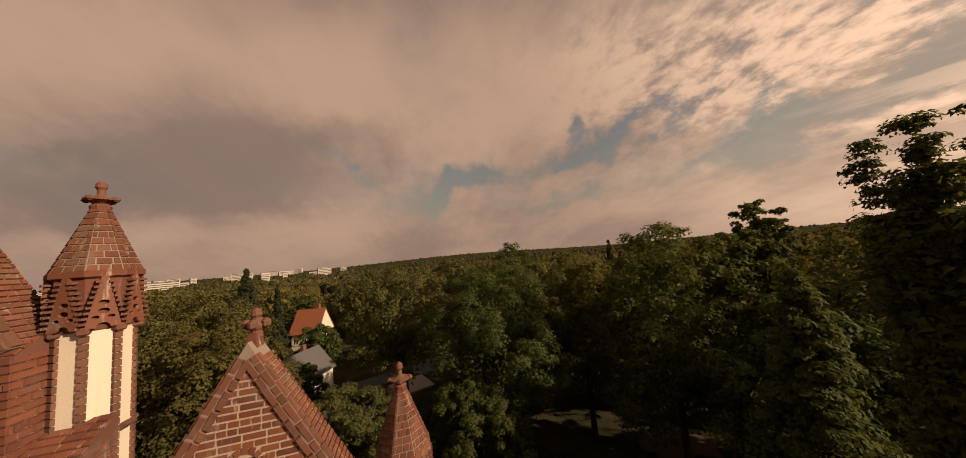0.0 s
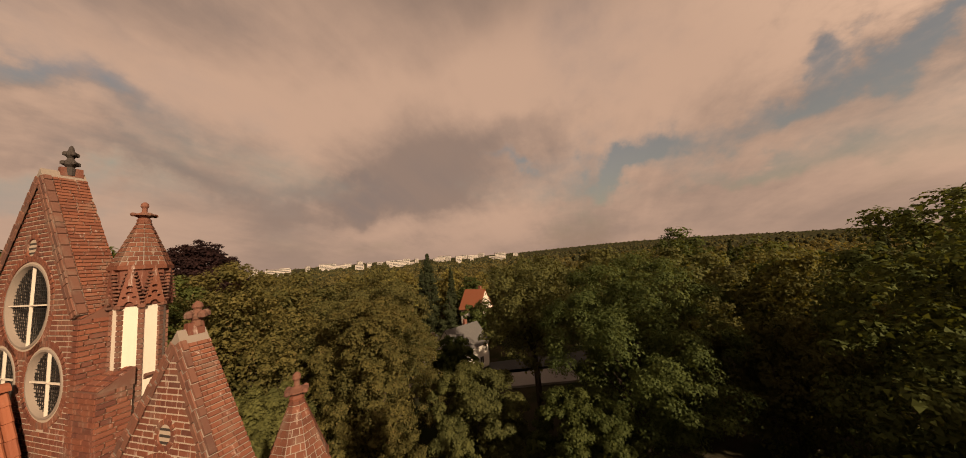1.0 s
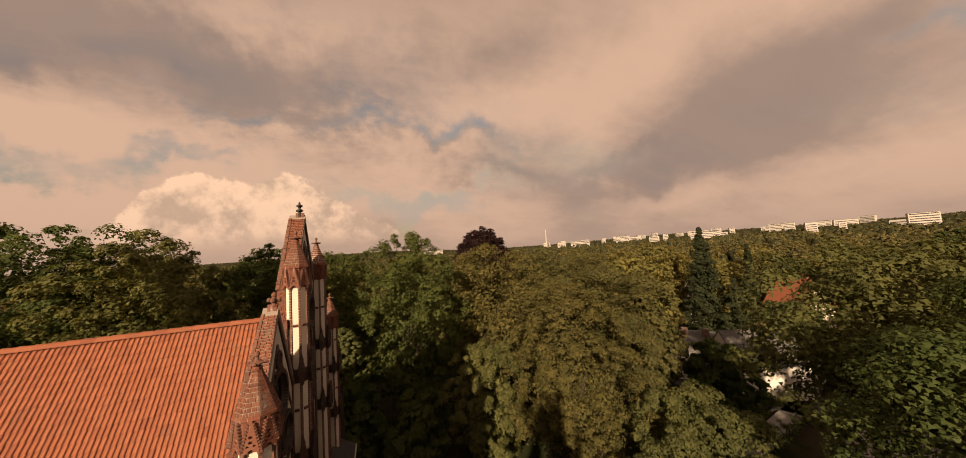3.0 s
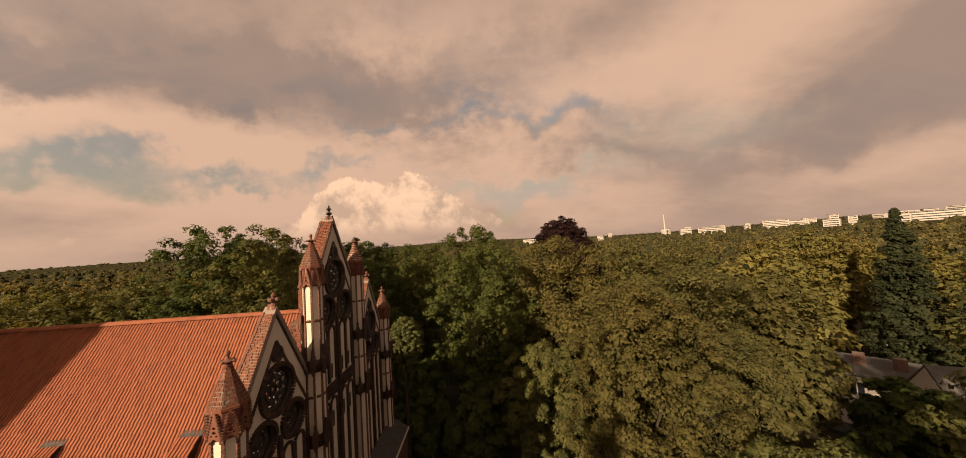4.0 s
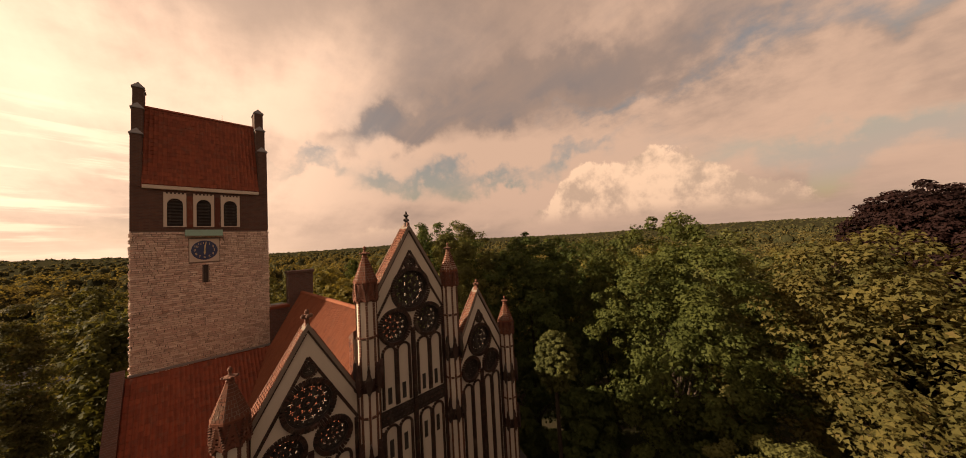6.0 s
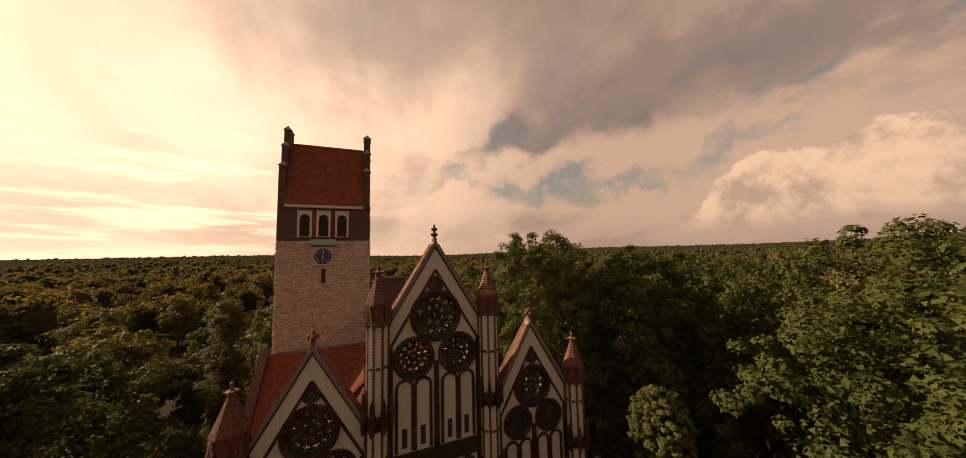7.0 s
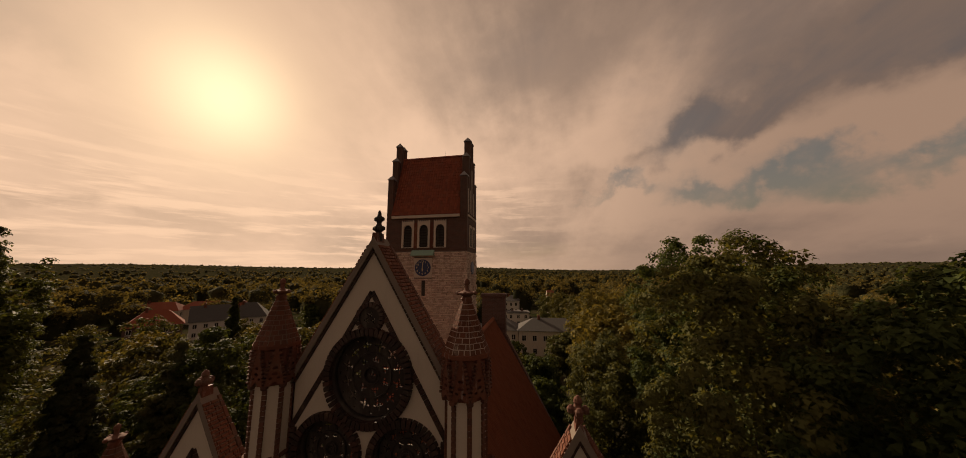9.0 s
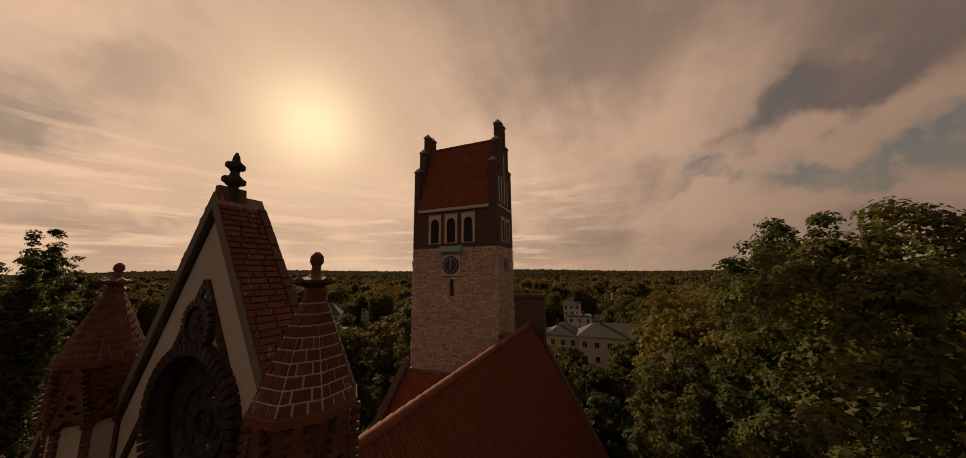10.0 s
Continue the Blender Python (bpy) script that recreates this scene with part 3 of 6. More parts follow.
def build_nave():
    part("wall", prism_bm([(-5.9, 0), (5.9, 0), (5.9, roof_z(5.9) - 0.4), (0, RIDGE - 0.45), (-5.9, roof_z(5.9) - 0.4)], "y", NAVE_S, NAVE_N), dark_wall, nave)
    k = math.hypot(1, PITCH)
    for s in (1, -1):
        n = Vector((s * PITCH / k, 0, 1 / k))
        low = Vector((s * EAVE_X, 0, roof_z(EAVE_X)))
        sheet = bmesh.new()
        prism_bm([(0, RIDGE - 0.02), (0, RIDGE - 0.3), (s * EAVE_X, roof_z(EAVE_X) - 0.3), (s * EAVE_X, roof_z(EAVE_X) - 0.02)], "y", NAVE_S, NAVE_N, sheet)
        slope = part("roof", sheet, dark_tile, nave, "steep roof slope of orange S-shaped clay tiles")
        length, up = NAVE_N - NAVE_S, Vector((-s / k, 0, PITCH / k))
        width = EAVE_X * k

        def covered(a, b, s=s):
            p = low + Vector((0, NAVE_N, 0)) + Vector((0, -1, 0)) * a + up * b
            if s > 0 and p.x > 2.2 and p.z < LEAN_TOP - LEAN_PITCH * (p.y - TOWER_Y) + 0.05:
                return False
            return True

        tile_field("tile", slope, roof_tile, low + Vector((0, NAVE_N, 0)), (0, -1, 0), up, n, length, width, covered,
                   single=(lambda c: c.z > 15.2 and c.y > -3.4) if s > 0 else (lambda c: c.z > 17.5 and c.y > -6), most=300, seed=5 + s)
    # ridge caps
    cap = []
    for i in range(9):
        a = math.pi * i / 8
        cap.append((0.17 * math.cos(a), 0.17 * math.sin(a)))
    verts = [(x, -0.21, z * 1.0) for x, z in cap] + [(x * 0.86, 0.21, z * 0.86) for x, z in cap]
    me = mesh_of(verts, [(i, i + 1, 10 + i, 9 + i) for i in range(8)] + [tuple(range(8, -1, -1))], smooth=False)
    me.materials.append(roof_tile)
    for i in range(int((NAVE_N - NAVE_S) / 0.4)):
        part("ridge_tile", me, None, nave, m=Matrix.Translation((0, NAVE_N - 0.2 - 0.4 * i, RIDGE - 0.02)))
    # two wedge dormers
    for y in (-10.2, -4.7):
        build_dormer(y)
    # south parapet with its chimney-like head, and the link to the tower
    top = bmesh.new()
    box_bm(-0.95, 0.95, NAVE_S - 0.9, NAVE_S, 15, 21.0, 0, top)
    box_bm(-1.05, 1.05, NAVE_S - 1.0, NAVE_S + 0.1, 21.0, 21.25, 0.03, top)
    part("parapet_head", top, dark_wall, nave, "dark brick block on the roof ridge")
    low = prism_bm([(-5.6, 9.5), (-0.95, roof_z(0.95) + 0.45), (-0.95, 9.5)], "y", NAVE_S - 0.6, NAVE_S - 0.005)
    part("parapet", low, dark_wall, nave)
    part("link_wall", box_bm(0.9, TOWER_W + 0.02, NAVE_S - 0.8, NAVE_S - 0.1, 12, 18.2), dark_wall, nave)
    part("link_roof", prism_bm([(0.9, 18.2), (TOWER_W, 18.2), (TOWER_W, 18.42), (0.9, 18.42)], "y", NAVE_S - 0.95, NAVE_S + 0.05), dark_tile, nave)
    # lean-to roof before the tower
    n = Vector((0, LEAN_PITCH, 1)).normalized()
    up = Vector((0, -1, LEAN_PITCH)).normalized()
    foot_y = TOWER_Y + 7.0
    foot = Vector((TOWER_E + 0.15, foot_y, LEAN_TOP - LEAN_PITCH * 7.0))
    slab = bmesh.new()
    prism_bm([(TOWER_Y, LEAN_TOP - 0.02), (foot_y, foot.z - 0.02), (foot_y, foot.z - 0.3), (TOWER_Y, LEAN_TOP - 0.3)], "x", 1.5, TOWER_E + 0.15, slab)
    lean = part("lean_to_roof", slab, dark_tile, nave, "red tiled lean-to roof against the tower")

    def under(a, b):
        p = foot - X * a + up * b
        return p.z > roof_z(p.x) - 0.05

    tile_field("tile", lean, dark_tile, foot, (-1, 0, 0), up, n, 8.2, 7.0 * math.sqrt(2), under, tw=0.24, tl=0.36, seed=9)
    part("lean_to_wall", box_bm(4, TOWER_E + 0.1, TOWER_Y + 0.05, foot_y - 0.3, 0, foot.z - 0.1), dark_wall, nave)
    side = prism_bm([(TOWER_Y + 0.0, LEAN_TOP + 0.55), (foot_y + 0.2, foot.z + 0.35), (foot_y + 0.2, 0), (TOWER_Y + 0.0, 0)], "x", TOWER_E + 0.16, TOWER_E + 0.75)
    part("side_parapet", side, dark_wall, nave, "dark brick parapet beside the lean-to roof")
    part("flashing", box_bm(TOWER_W, TOWER_E, TOWER_Y + 0.005, TOWER_Y + 0.12, LEAN_TOP - 0.02, LEAN_TOP + 0.14, 0.01), lead, nave)


def build_dormer(y):
    """A low tiled wedge dormer with dark cheeks and a small vent front."""
    x1, x0 = 3.95, 2.35
    z1 = roof_z(x0)
    wide = 0.45
    bm = bmesh.new()
    a = bm.verts.new((x0, y, z1 + 0.02))
    p = [bm.verts.new((x1, y + s * wide, roof_z(x1) + 1.2)) for s in (1, -1)]
    q = [bm.verts.new((x1, y + s * wide, roof_z(x1) - 0.02)) for s in (1, -1)]
    a2 = bm.verts.new((x0, y - 0.0, z1 - 0.05))
    b0, b1 = bm.verts.new((x0, y + wide, z1 + 0.02)), bm.verts.new((x0, y - wide, z1 + 0.02))
    bm.faces.new((b0, p[0], p[1], b1))
    bm.faces.new((b0, q[0], p[0])), bm.faces.new((b1, p[1], q[1])), bm.faces.new((p[0], q[0], q[1], p[1]))
    bmesh.ops.delete(bm, geom=[a, a2], context="VERTS")
    d = part("dormer", bm, louvre, nave, "small wedge-shaped tiled dormer with dark cheeks")
    u, v = Vector((0, -1, 0)), (Vector((x0, 0, z1)) - Vector((x1, 0, roof_z(x1) + 1.2))).normalized()
    tile_field("tile", d, roof_tile, (x1 + 0.06, y + wide, roof_z(x1) + 1.2), u, v, v.cross(u), wide * 2, 2.3, lambda s, t: True, seed=17)
    part("vent", box_bm(x1 - 0.02, x1 + 0.03, y - wide * 0.7, y + wide * 0.7, roof_z(x1) + 0.12, roof_z(x1) + 0.5, 0.01), louvre, d)


build_nave()


# ---- church: tower ----
def belfry_window(cx, tower, z0=25.15, z1=27.62, half=0.57):
    """White plastered frame with a pointed louvred opening."""
    hole = [(cx - 0.4, z0 + 0.05), (cx + 0.4, z0 + 0.05)] + arch(cx, 0.4, 26.75, 10, 1.15)
    w = part("belfry_window", plate([[(cx - half, z0), (cx + half, z0), (cx + half, z1), (cx - half, z1)], hole], TOWER_Y - 0.12, TOWER_Y + 0.06), plaster, tower, "pale plastered window frame with a dark pointed opening")
    part("backing", box_bm(cx - 0.45, cx + 0.45, TOWER_Y - 0.3, TOWER_Y - 0.12, z0, z1 - 0.1), louvre, w)
    for i in range(8):
        z = z0 + 0.18 + i * 0.24
        bm = prism_bm([(TOWER_Y - 0.13, z + 0.12), (TOWER_Y - 0.02, z), (TOWER_Y - 0.02, z + 0.03), (TOWER_Y - 0.13, z + 0.15)], "x", cx - 0.41, cx + 0.41)
        part("louvre", bm, louvre, w)
    for i in range(5):
        part("corbel", box_bm(cx - 0.45 + i * 0.2, cx - 0.35 + i * 0.2, TOWER_Y + 0.06, TOWER_Y + 0.1, z1 - 0.1, z1), glazed, w)


def build_clock(tower):
    cx, cz, y = 6.22, 23.4, TOWER_Y + 0.06
    panel = part("clock_panel", box_bm(5.4, 7.04, TOWER_Y - 0.05, y, 22.55, 24.25, 0.01), plaster, tower, "square pale plaster panel behind the clock")
    ring = lathe_bm([(0.72, 0), (0.72, 0.05), (0.66, 0.07)], 40)
    bmesh.ops.transform(ring, matrix=Matrix.Translation((cx, y, cz)) @ Matrix.Rotation(-math.pi / 2, 4, "X"), verts=ring.verts)
    dial = part("dial", ring, clock_blue, panel, "blue clock dial with pale numerals")
    for h in range(1, 13):
        t = bpy.data.curves.new("numeral", "FONT")
        t.body, t.size, t.extrude, t.align_x, t.align_y = str(h), 0.24, 0.008, "CENTER", "CENTER"
        tmp = new("numeral", t)
        me = bpy.data.meshes.new_from_object(tmp.evaluated_get(bpy.context.evaluated_depsgraph_get()))
        bpy.data.objects.remove(tmp)
        a = 2 * math.pi * h / 12
        # seen from the north, east lies to the left
        at = (cx - 0.53 * math.sin(a), y + 0.085, cz + 0.53 * math.cos(a))
        me.transform(Matrix.Translation(at) @ Matrix.Rotation(math.pi, 4, "Z") @ Matrix.Rotation(math.pi / 2, 4, "X"))
        part("numeral", me, gilt, panel)
    for ang, length, wide in ((180, 0.36, 0.035), (4, 0.56, 0.025)):
        a = radians(ang)
        b = prism_bm([(-wide, -0.1), (wide, -0.1), (wide * 1.5, length * 0.6), (0, length), (-wide * 1.5, length * 0.6)], "y", -0.01, 0.01)
        bmesh.ops.transform(b, matrix=Matrix.Translation((cx, y + 0.1, cz)) @ Matrix.Rotation(-a, 4, "Y"), verts=b.verts)
        part("minute_pointer" if length > 0.5 else "hour_pointer", b, gilt, panel)


def build_tower():
    tower = thing("church_tower", (6.05, -20.4, 0), "limestone rubble church tower with dark brick belfry and red roof", "church tower")
    x0, x1, yf, yb, top = TOWER_W, TOWER_E, TOWER_Y, TOWER_B, 24.85
    body = part("stone_shaft", box_bm(x0 + 0.06, x1 - 0.06, yb + 0.06, yf - 0.06, 0, top), dark_mortar, tower, "coursed pale limestone rubble")
    stones = Pieces("stone", body, rubble, single=lambda c: c.z > 22.4 and c.y > TOWER_Y - 0.1, most=300, wobble=1.6, seed=11)
    # clear of the clock panel and the slit window
    def front(h):
        z = 11.0 + h
        s = [(x0, x1)]
        if 22.5 < z < 24.3:
            s = minus(s, 5.38, 7.06)
        if 20.95 < z < 22.35:
            s = minus(s, 5.98, 6.36)
        return s
    courses(stones, (0, yf - 0.06, 11.0), X, Z, Y, top - 11.0, front, 0.145, 0.34, 0.016, 0.075, 0.55)
    courses(stones, (x0 + 0.06, 0, 11.0), -Y, Z, -X, top - 11.0, lambda h: [(-yf, -yb)], 0.145, 0.34, 0.016, 0.075, 0.55)
    courses(stones, (x1 - 0.06, 0, 6.0), Y, Z, X, top - 6.0, lambda h: [(yb, yf)], 0.145, 0.36, 0.016, 0.075, 0.55)
    stones.done("rubble_masonry")
    part("slit_window", box_bm(6.04, 6.3, yf - 0.2, yf - 0.05, 21.0, 22.3), louvre, tower)
    part("belfry_core", box_bm(x0, x1, yb, yf - 0.31, top, 27.9), tower_brick, tower, "dark red brick belfry storey")
    openings = [[(cx - 0.46, 25.2), (cx + 0.46, 25.2), (cx + 0.46, 27.3), (cx - 0.46, 27.3)] for cx in (7.74, 6.24, 4.72)]
    part("belfry_wall", plate([[(x0, top), (x1, top), (x1, 27.9), (x0, 27.9)]] + openings, yf - 0.308, yf - 0.01), tower_brick, tower, "dark red brick belfry front")
    for cx in (7.74, 6.24, 4.72):
        belfry_window(cx, tower)
    for cx in (6.99, 5.48):
        part("pilaster", box_bm(cx - 0.16, cx + 0.16, yf - 0.02, yf + 0.05, 25.1, 27.4, 0.01), brick, tower)
    # two lancets with a pale surround on the narrow side
    for cy in (-19.75, -21.05):
        w = part("side_window", box_bm(x0 - 0.05, x0 + 0.02, cy - 0.42, cy + 0.42, 25.2, 27.2, 0.01), plaster, tower)
        part("opening", box_bm(x0 - 0.06, x0 - 0.052, cy - 0.26, cy + 0.26, 25.25, 26.95), louvre, w)
    part("side_dial", lathe_side_dial(x0), clock_blue, tower)
    part("cornice", box_bm(x0 + 0.62, x1 - 0.55, yf - 0.02, yf + 0.2, 27.8, 28.06, 0.02), plaster, tower, "pale moulded cornice under the eave")
    part("side_cornice", box_bm(x0 - 0.06, x0 + 0.02, yb + 0.3, yf - 0.3, 27.9, 28.1, 0.02), plaster, tower)
    hood = prism_bm([(yf - 0.02, 24.95), (yf + 0.2, 24.88), (yf + 0.45, 24.52), (yf + 0.45, 24.43), (yf - 0.02, 24.45)], "x", 5.2, 7.24)
    part("clock_hood", hood, copper, tower, "weathered green copper hood over the clock")
    build_clock(tower)
    # steep roof
    ridge_z, ridge_y = 34.2, (yf + yb) / 2
    rise = ridge_z - 28.1
    run = ridge_y - (yf + 0.14)
    slab = prism_bm([(yf + 0.14, 28.1), (ridge_y, ridge_z), (yb - 0.14, 28.1), (yb - 0.14, 27.9), (yf + 0.14, 27.9)], "x", x0 + 0.6, x1 - 0.52)
    roof = part("roof", slab, dark_tile, tower, "steep dark red clay tile roof")
    k = math.hypot(run, rise)
    up = Vector((0, run / k, rise / k))
    tile_field("tile", roof, dark_tile, (x1 - 0.54, yf + 0.16, 28.12), (-1, 0, 0), up, Vector((0, rise / k, -run / k)), x1 - x0 - 1.12, k, lambda a, b: True, tw=0.235, tl=0.34, seed=21)
    part("ridge_cap", prism_bm([(ridge_y - 0.16, ridge_z - 0.06), (ridge_y, ridge_z + 0.12), (ridge_y + 0.16, ridge_z - 0.06)], "x", x0 + 0.6, x1 - 0.52), dark_tile, tower)
    part("lightning_rod", lathe_bm([(0.012, 0), (0.008, 0.5)], 6, (5.0, ridge_y, ridge_z + 0.1)), iron, tower)
    # stepped gables at both ends: a high middle pier and two lower ones each side
    for gx0, gx1 in ((x0, x0 + 0.62), (x1 - 0.55, x1)):
        gable = bmesh.new()
        prism_bm([(yf - 0.04, 27.9), (yf - 0.04, 29.2), (ridge_y + 0.5, 33.5), (ridge_y - 0.5, 33.5), (yb + 0.04, 29.2), (yb + 0.04, 27.9)], "x", gx0 + 0.04, gx1 - 0.04, gable)
        g = part("end_gable", gable, tower_brick, tower, "stepped dark brick end gable with lead-capped piers")
        for y, zt, half in ((ridge_y + 0.42, 35.35, 0.22), (ridge_y - 0.42, 35.35, 0.22), (ridge_y + 1.05, 33.6, 0.24), (ridge_y - 1.05, 33.6, 0.24), (yf - 0.26, 31.55, 0.26), (yb + 0.26, 31.55, 0.26)):
            pier = part("pier", box_bm(gx0, gx1, y - half, y + half, 27.905, zt, 0.015), tower_brick, g)
            mx = (gx0 + gx1) / 2
            capm = bmesh.new()
            box_bm(gx0 - 0.06, gx1 + 0.06, y - half - 0.05, y + half + 0.05, zt, zt + 0.07, 0, capm)
            tip = capm.verts.new((mx, y, zt + 0.5))
            base = [capm.verts.new(c) for c in ((gx0 - 0.04, y - half - 0.04, zt + 0.07), (gx1 + 0.04, y - half - 0.04, zt + 0.07), (gx1 + 0.04, y + half + 0.04, zt + 0.07), (gx0 - 0.04, y + half + 0.04, zt + 0.07))]
            for i in range(4):
                capm.faces.new((base[i], base[(i + 1) % 4], tip))
            part("pier_cap", capm, lead, g)
        for y in (ridge_y + 0.72, ridge_y - 0.02, ridge_y - 0.75, ridge_y + 1.35):
            part("blind_panel", box_bm(gx0 - 0.005, gx0 + 0.03, y - 0.1, y + 0.1, 28.3, 30.5 if abs(y - ridge_y) > 0.5 else 32.6, 0.01), plaster, g)


def lathe_side_dial(x0):
    d = lathe_bm([(0.6, 0), (0.6, 0.05), (0.55, 0.06)], 32)
    bmesh.ops.transform(d, matrix=Matrix.Translation((x0 - 0.02, -20.4, 23.4)) @ Matrix.Rotation(-math.pi / 2, 4, "Y"), verts=d.verts)
    return d


build_tower()

# ---- church: show facade with three gables and four pinnacles ----
facade = thing("church_facade", (0, -0.4, 0), "gothic revival brick facade with white plaster fields, rose openings and pinnacles", "church facade")
BACK, FRONT = -0.6, 0.0


def lobed(cx, cz, size, lobes=4, turn=0.0, depth=0.4, n=24):
    """A foil shape: the outline of a small cross-like opening."""
    pts = []
    for i in range(n):
        a = 2 * math.pi * i / n
        r = size * (1 - depth + depth * math.cos(lobes * (a - turn)))
        pts.append((cx + r * math.cos(a), cz + r * math.sin(a)))
    return pts


def tracery(cx, cz, r, parent):
    """A round openwork plate pierced by many small foils."""
    holes = [lobed(cx, cz, r * 0.10, 4, 0.0, 0.3)]
    for i in range(7):
        a = 2 * math.pi * i / 7
        holes.append(lobed(cx + r * 0.39 * math.cos(a), cz + r * 0.39 * math.sin(a), r * 0.118, 3, a, 0.28))
    for i in range(12):
        a = 2 * math.pi * (i + 0.5) / 12
        holes.append(lobed(cx + r * 0.73 * math.cos(a), cz + r * 0.73 * math.sin(a), r * 0.155, 4, a, 0.36))
    for i in range(12):
        a = 2 * math.pi * i / 12
        holes.append(lobed(cx + r * 0.91 * math.cos(a), cz + r * 0.91 * math.sin(a), r * 0.05, 3, a + math.pi, 0.25, 12))
    back = -0.2
    disc = part("rose_tracery", plate([ring_points(cx, cz, r + 0.02, 48)] + holes, back, back + 0.05), tracery_stone, parent, "sooty round openwork tracery")
    hub = lathe_bm([(r * 0.16, 0), (r * 0.16, 0.04), (r * 0.13, 0.05)], 12)
    bmesh.ops.transform(hub, matrix=Matrix.Translation((cx, back + 0.05, cz)) @ Matrix.Rotation(-math.pi / 2, 4, "X"), verts=hub.verts)
    bmesh.ops.delete(hub, geom=[f for f in hub.faces if abs(f.normal.y) > 0.9], context="FACES")
    part("hub", hub, tracery_stone, disc)
    for k in (0.2, 0.545):
        rim = lathe_bm([(r * k - 0.018, 0.0), (r * k - 0.012, 0.05), (r * k + 0.012, 0.05), (r * k + 0.018, 0.0)], 40)
        bmesh.ops.delete(rim, geom=[f for f in rim.faces if len(f.verts) > 4], context="FACES")
        bmesh.ops.transform(rim, matrix=Matrix.Translation((cx, back + 0.045, cz)) @ Matrix.Rotation(-math.pi / 2, 4, "X"), verts=rim.verts)
        part("rim", rim, tracery_stone, disc)
    # reveal, mullions and a wire lattice on the attic side
    reveal = part("rose_reveal", plate([ring_points(cx, cz, r + 0.03, 48), ring_points(cx, cz, r - 0.012, 48)], BACK + 0.005, back - 0.002), dark_mortar, parent, "weathered reveal of a round opening")
    part("rose_liner", plate([ring_points(cx, cz, r + 0.03, 48), ring_points(cx, cz, r - 0.012, 48)], back + 0.052, FRONT + 0.004), tracery_stone, parent, "sooty lining of a round opening")
    for x0, x1, z0, z1 in ((-0.014, 0.014, -r, r), (-r, r, -0.014, 0.014)):
        part("mullion", box_bm(cx + x0, cx + x1, BACK + 0.05, BACK + 0.09, cz + z0, cz + z1), plaster, reveal)
    lattice = bmesh.new()
    n = int(r / 0.075)
    for i in range(-n, n + 1):
        e = 0.075 * i
        w = math.sqrt(max(0.0, r * r - e * e))
        if w > 0.06:
            box_bm(cx + e - 0.009, cx + e + 0.009, BACK + 0.11, BACK + 0.118, cz - w, cz + w, 0, lattice)
            box_bm(cx - w, cx + w, BACK + 0.1, BACK + 0.108, cz + e - 0.009, cz + e + 0.009, 0, lattice)
    part("wire_lattice", lattice, iron, reveal, "dark wire lattice")
    return disc


def slope_strip(pieces, x0, z0, x1, z1, y, wide, depth, front=1, step=0.105):
    a, b = Vector((x0, y, z0)), Vector((x1, y, z1))
    n = max(1, int((b - a).length / step))
    d = (b - a).normalized()
    w = d.cross(Y)
    for i in range(n):
        pieces.lay(a + (b - a) * ((i + 0.5) / n), d, w, Y * front, (b - a).length / n * (0.86 if a.x == b.x else 0.96), wide, depth)


def upright_strip(pieces, x, z0, z1, y, wide, depth):
    slope_strip(pieces, x, z0, x, z1, y, wide, depth)


def lancet_row(pieces, group, centres, half, z0, spring):
    """Brick mullions and arched heads round a row of plastered blind lancets."""
    for cx in centres:
        for s in (-1, 1):
            upright_strip(pieces, cx + s * (half + 0.055), z0, spring, FRONT, 0.11, 0.075)
        voussoirs(pieces, cx, spring, FRONT, half, half + 0.11, 0.075, 1, 0, math.pi)


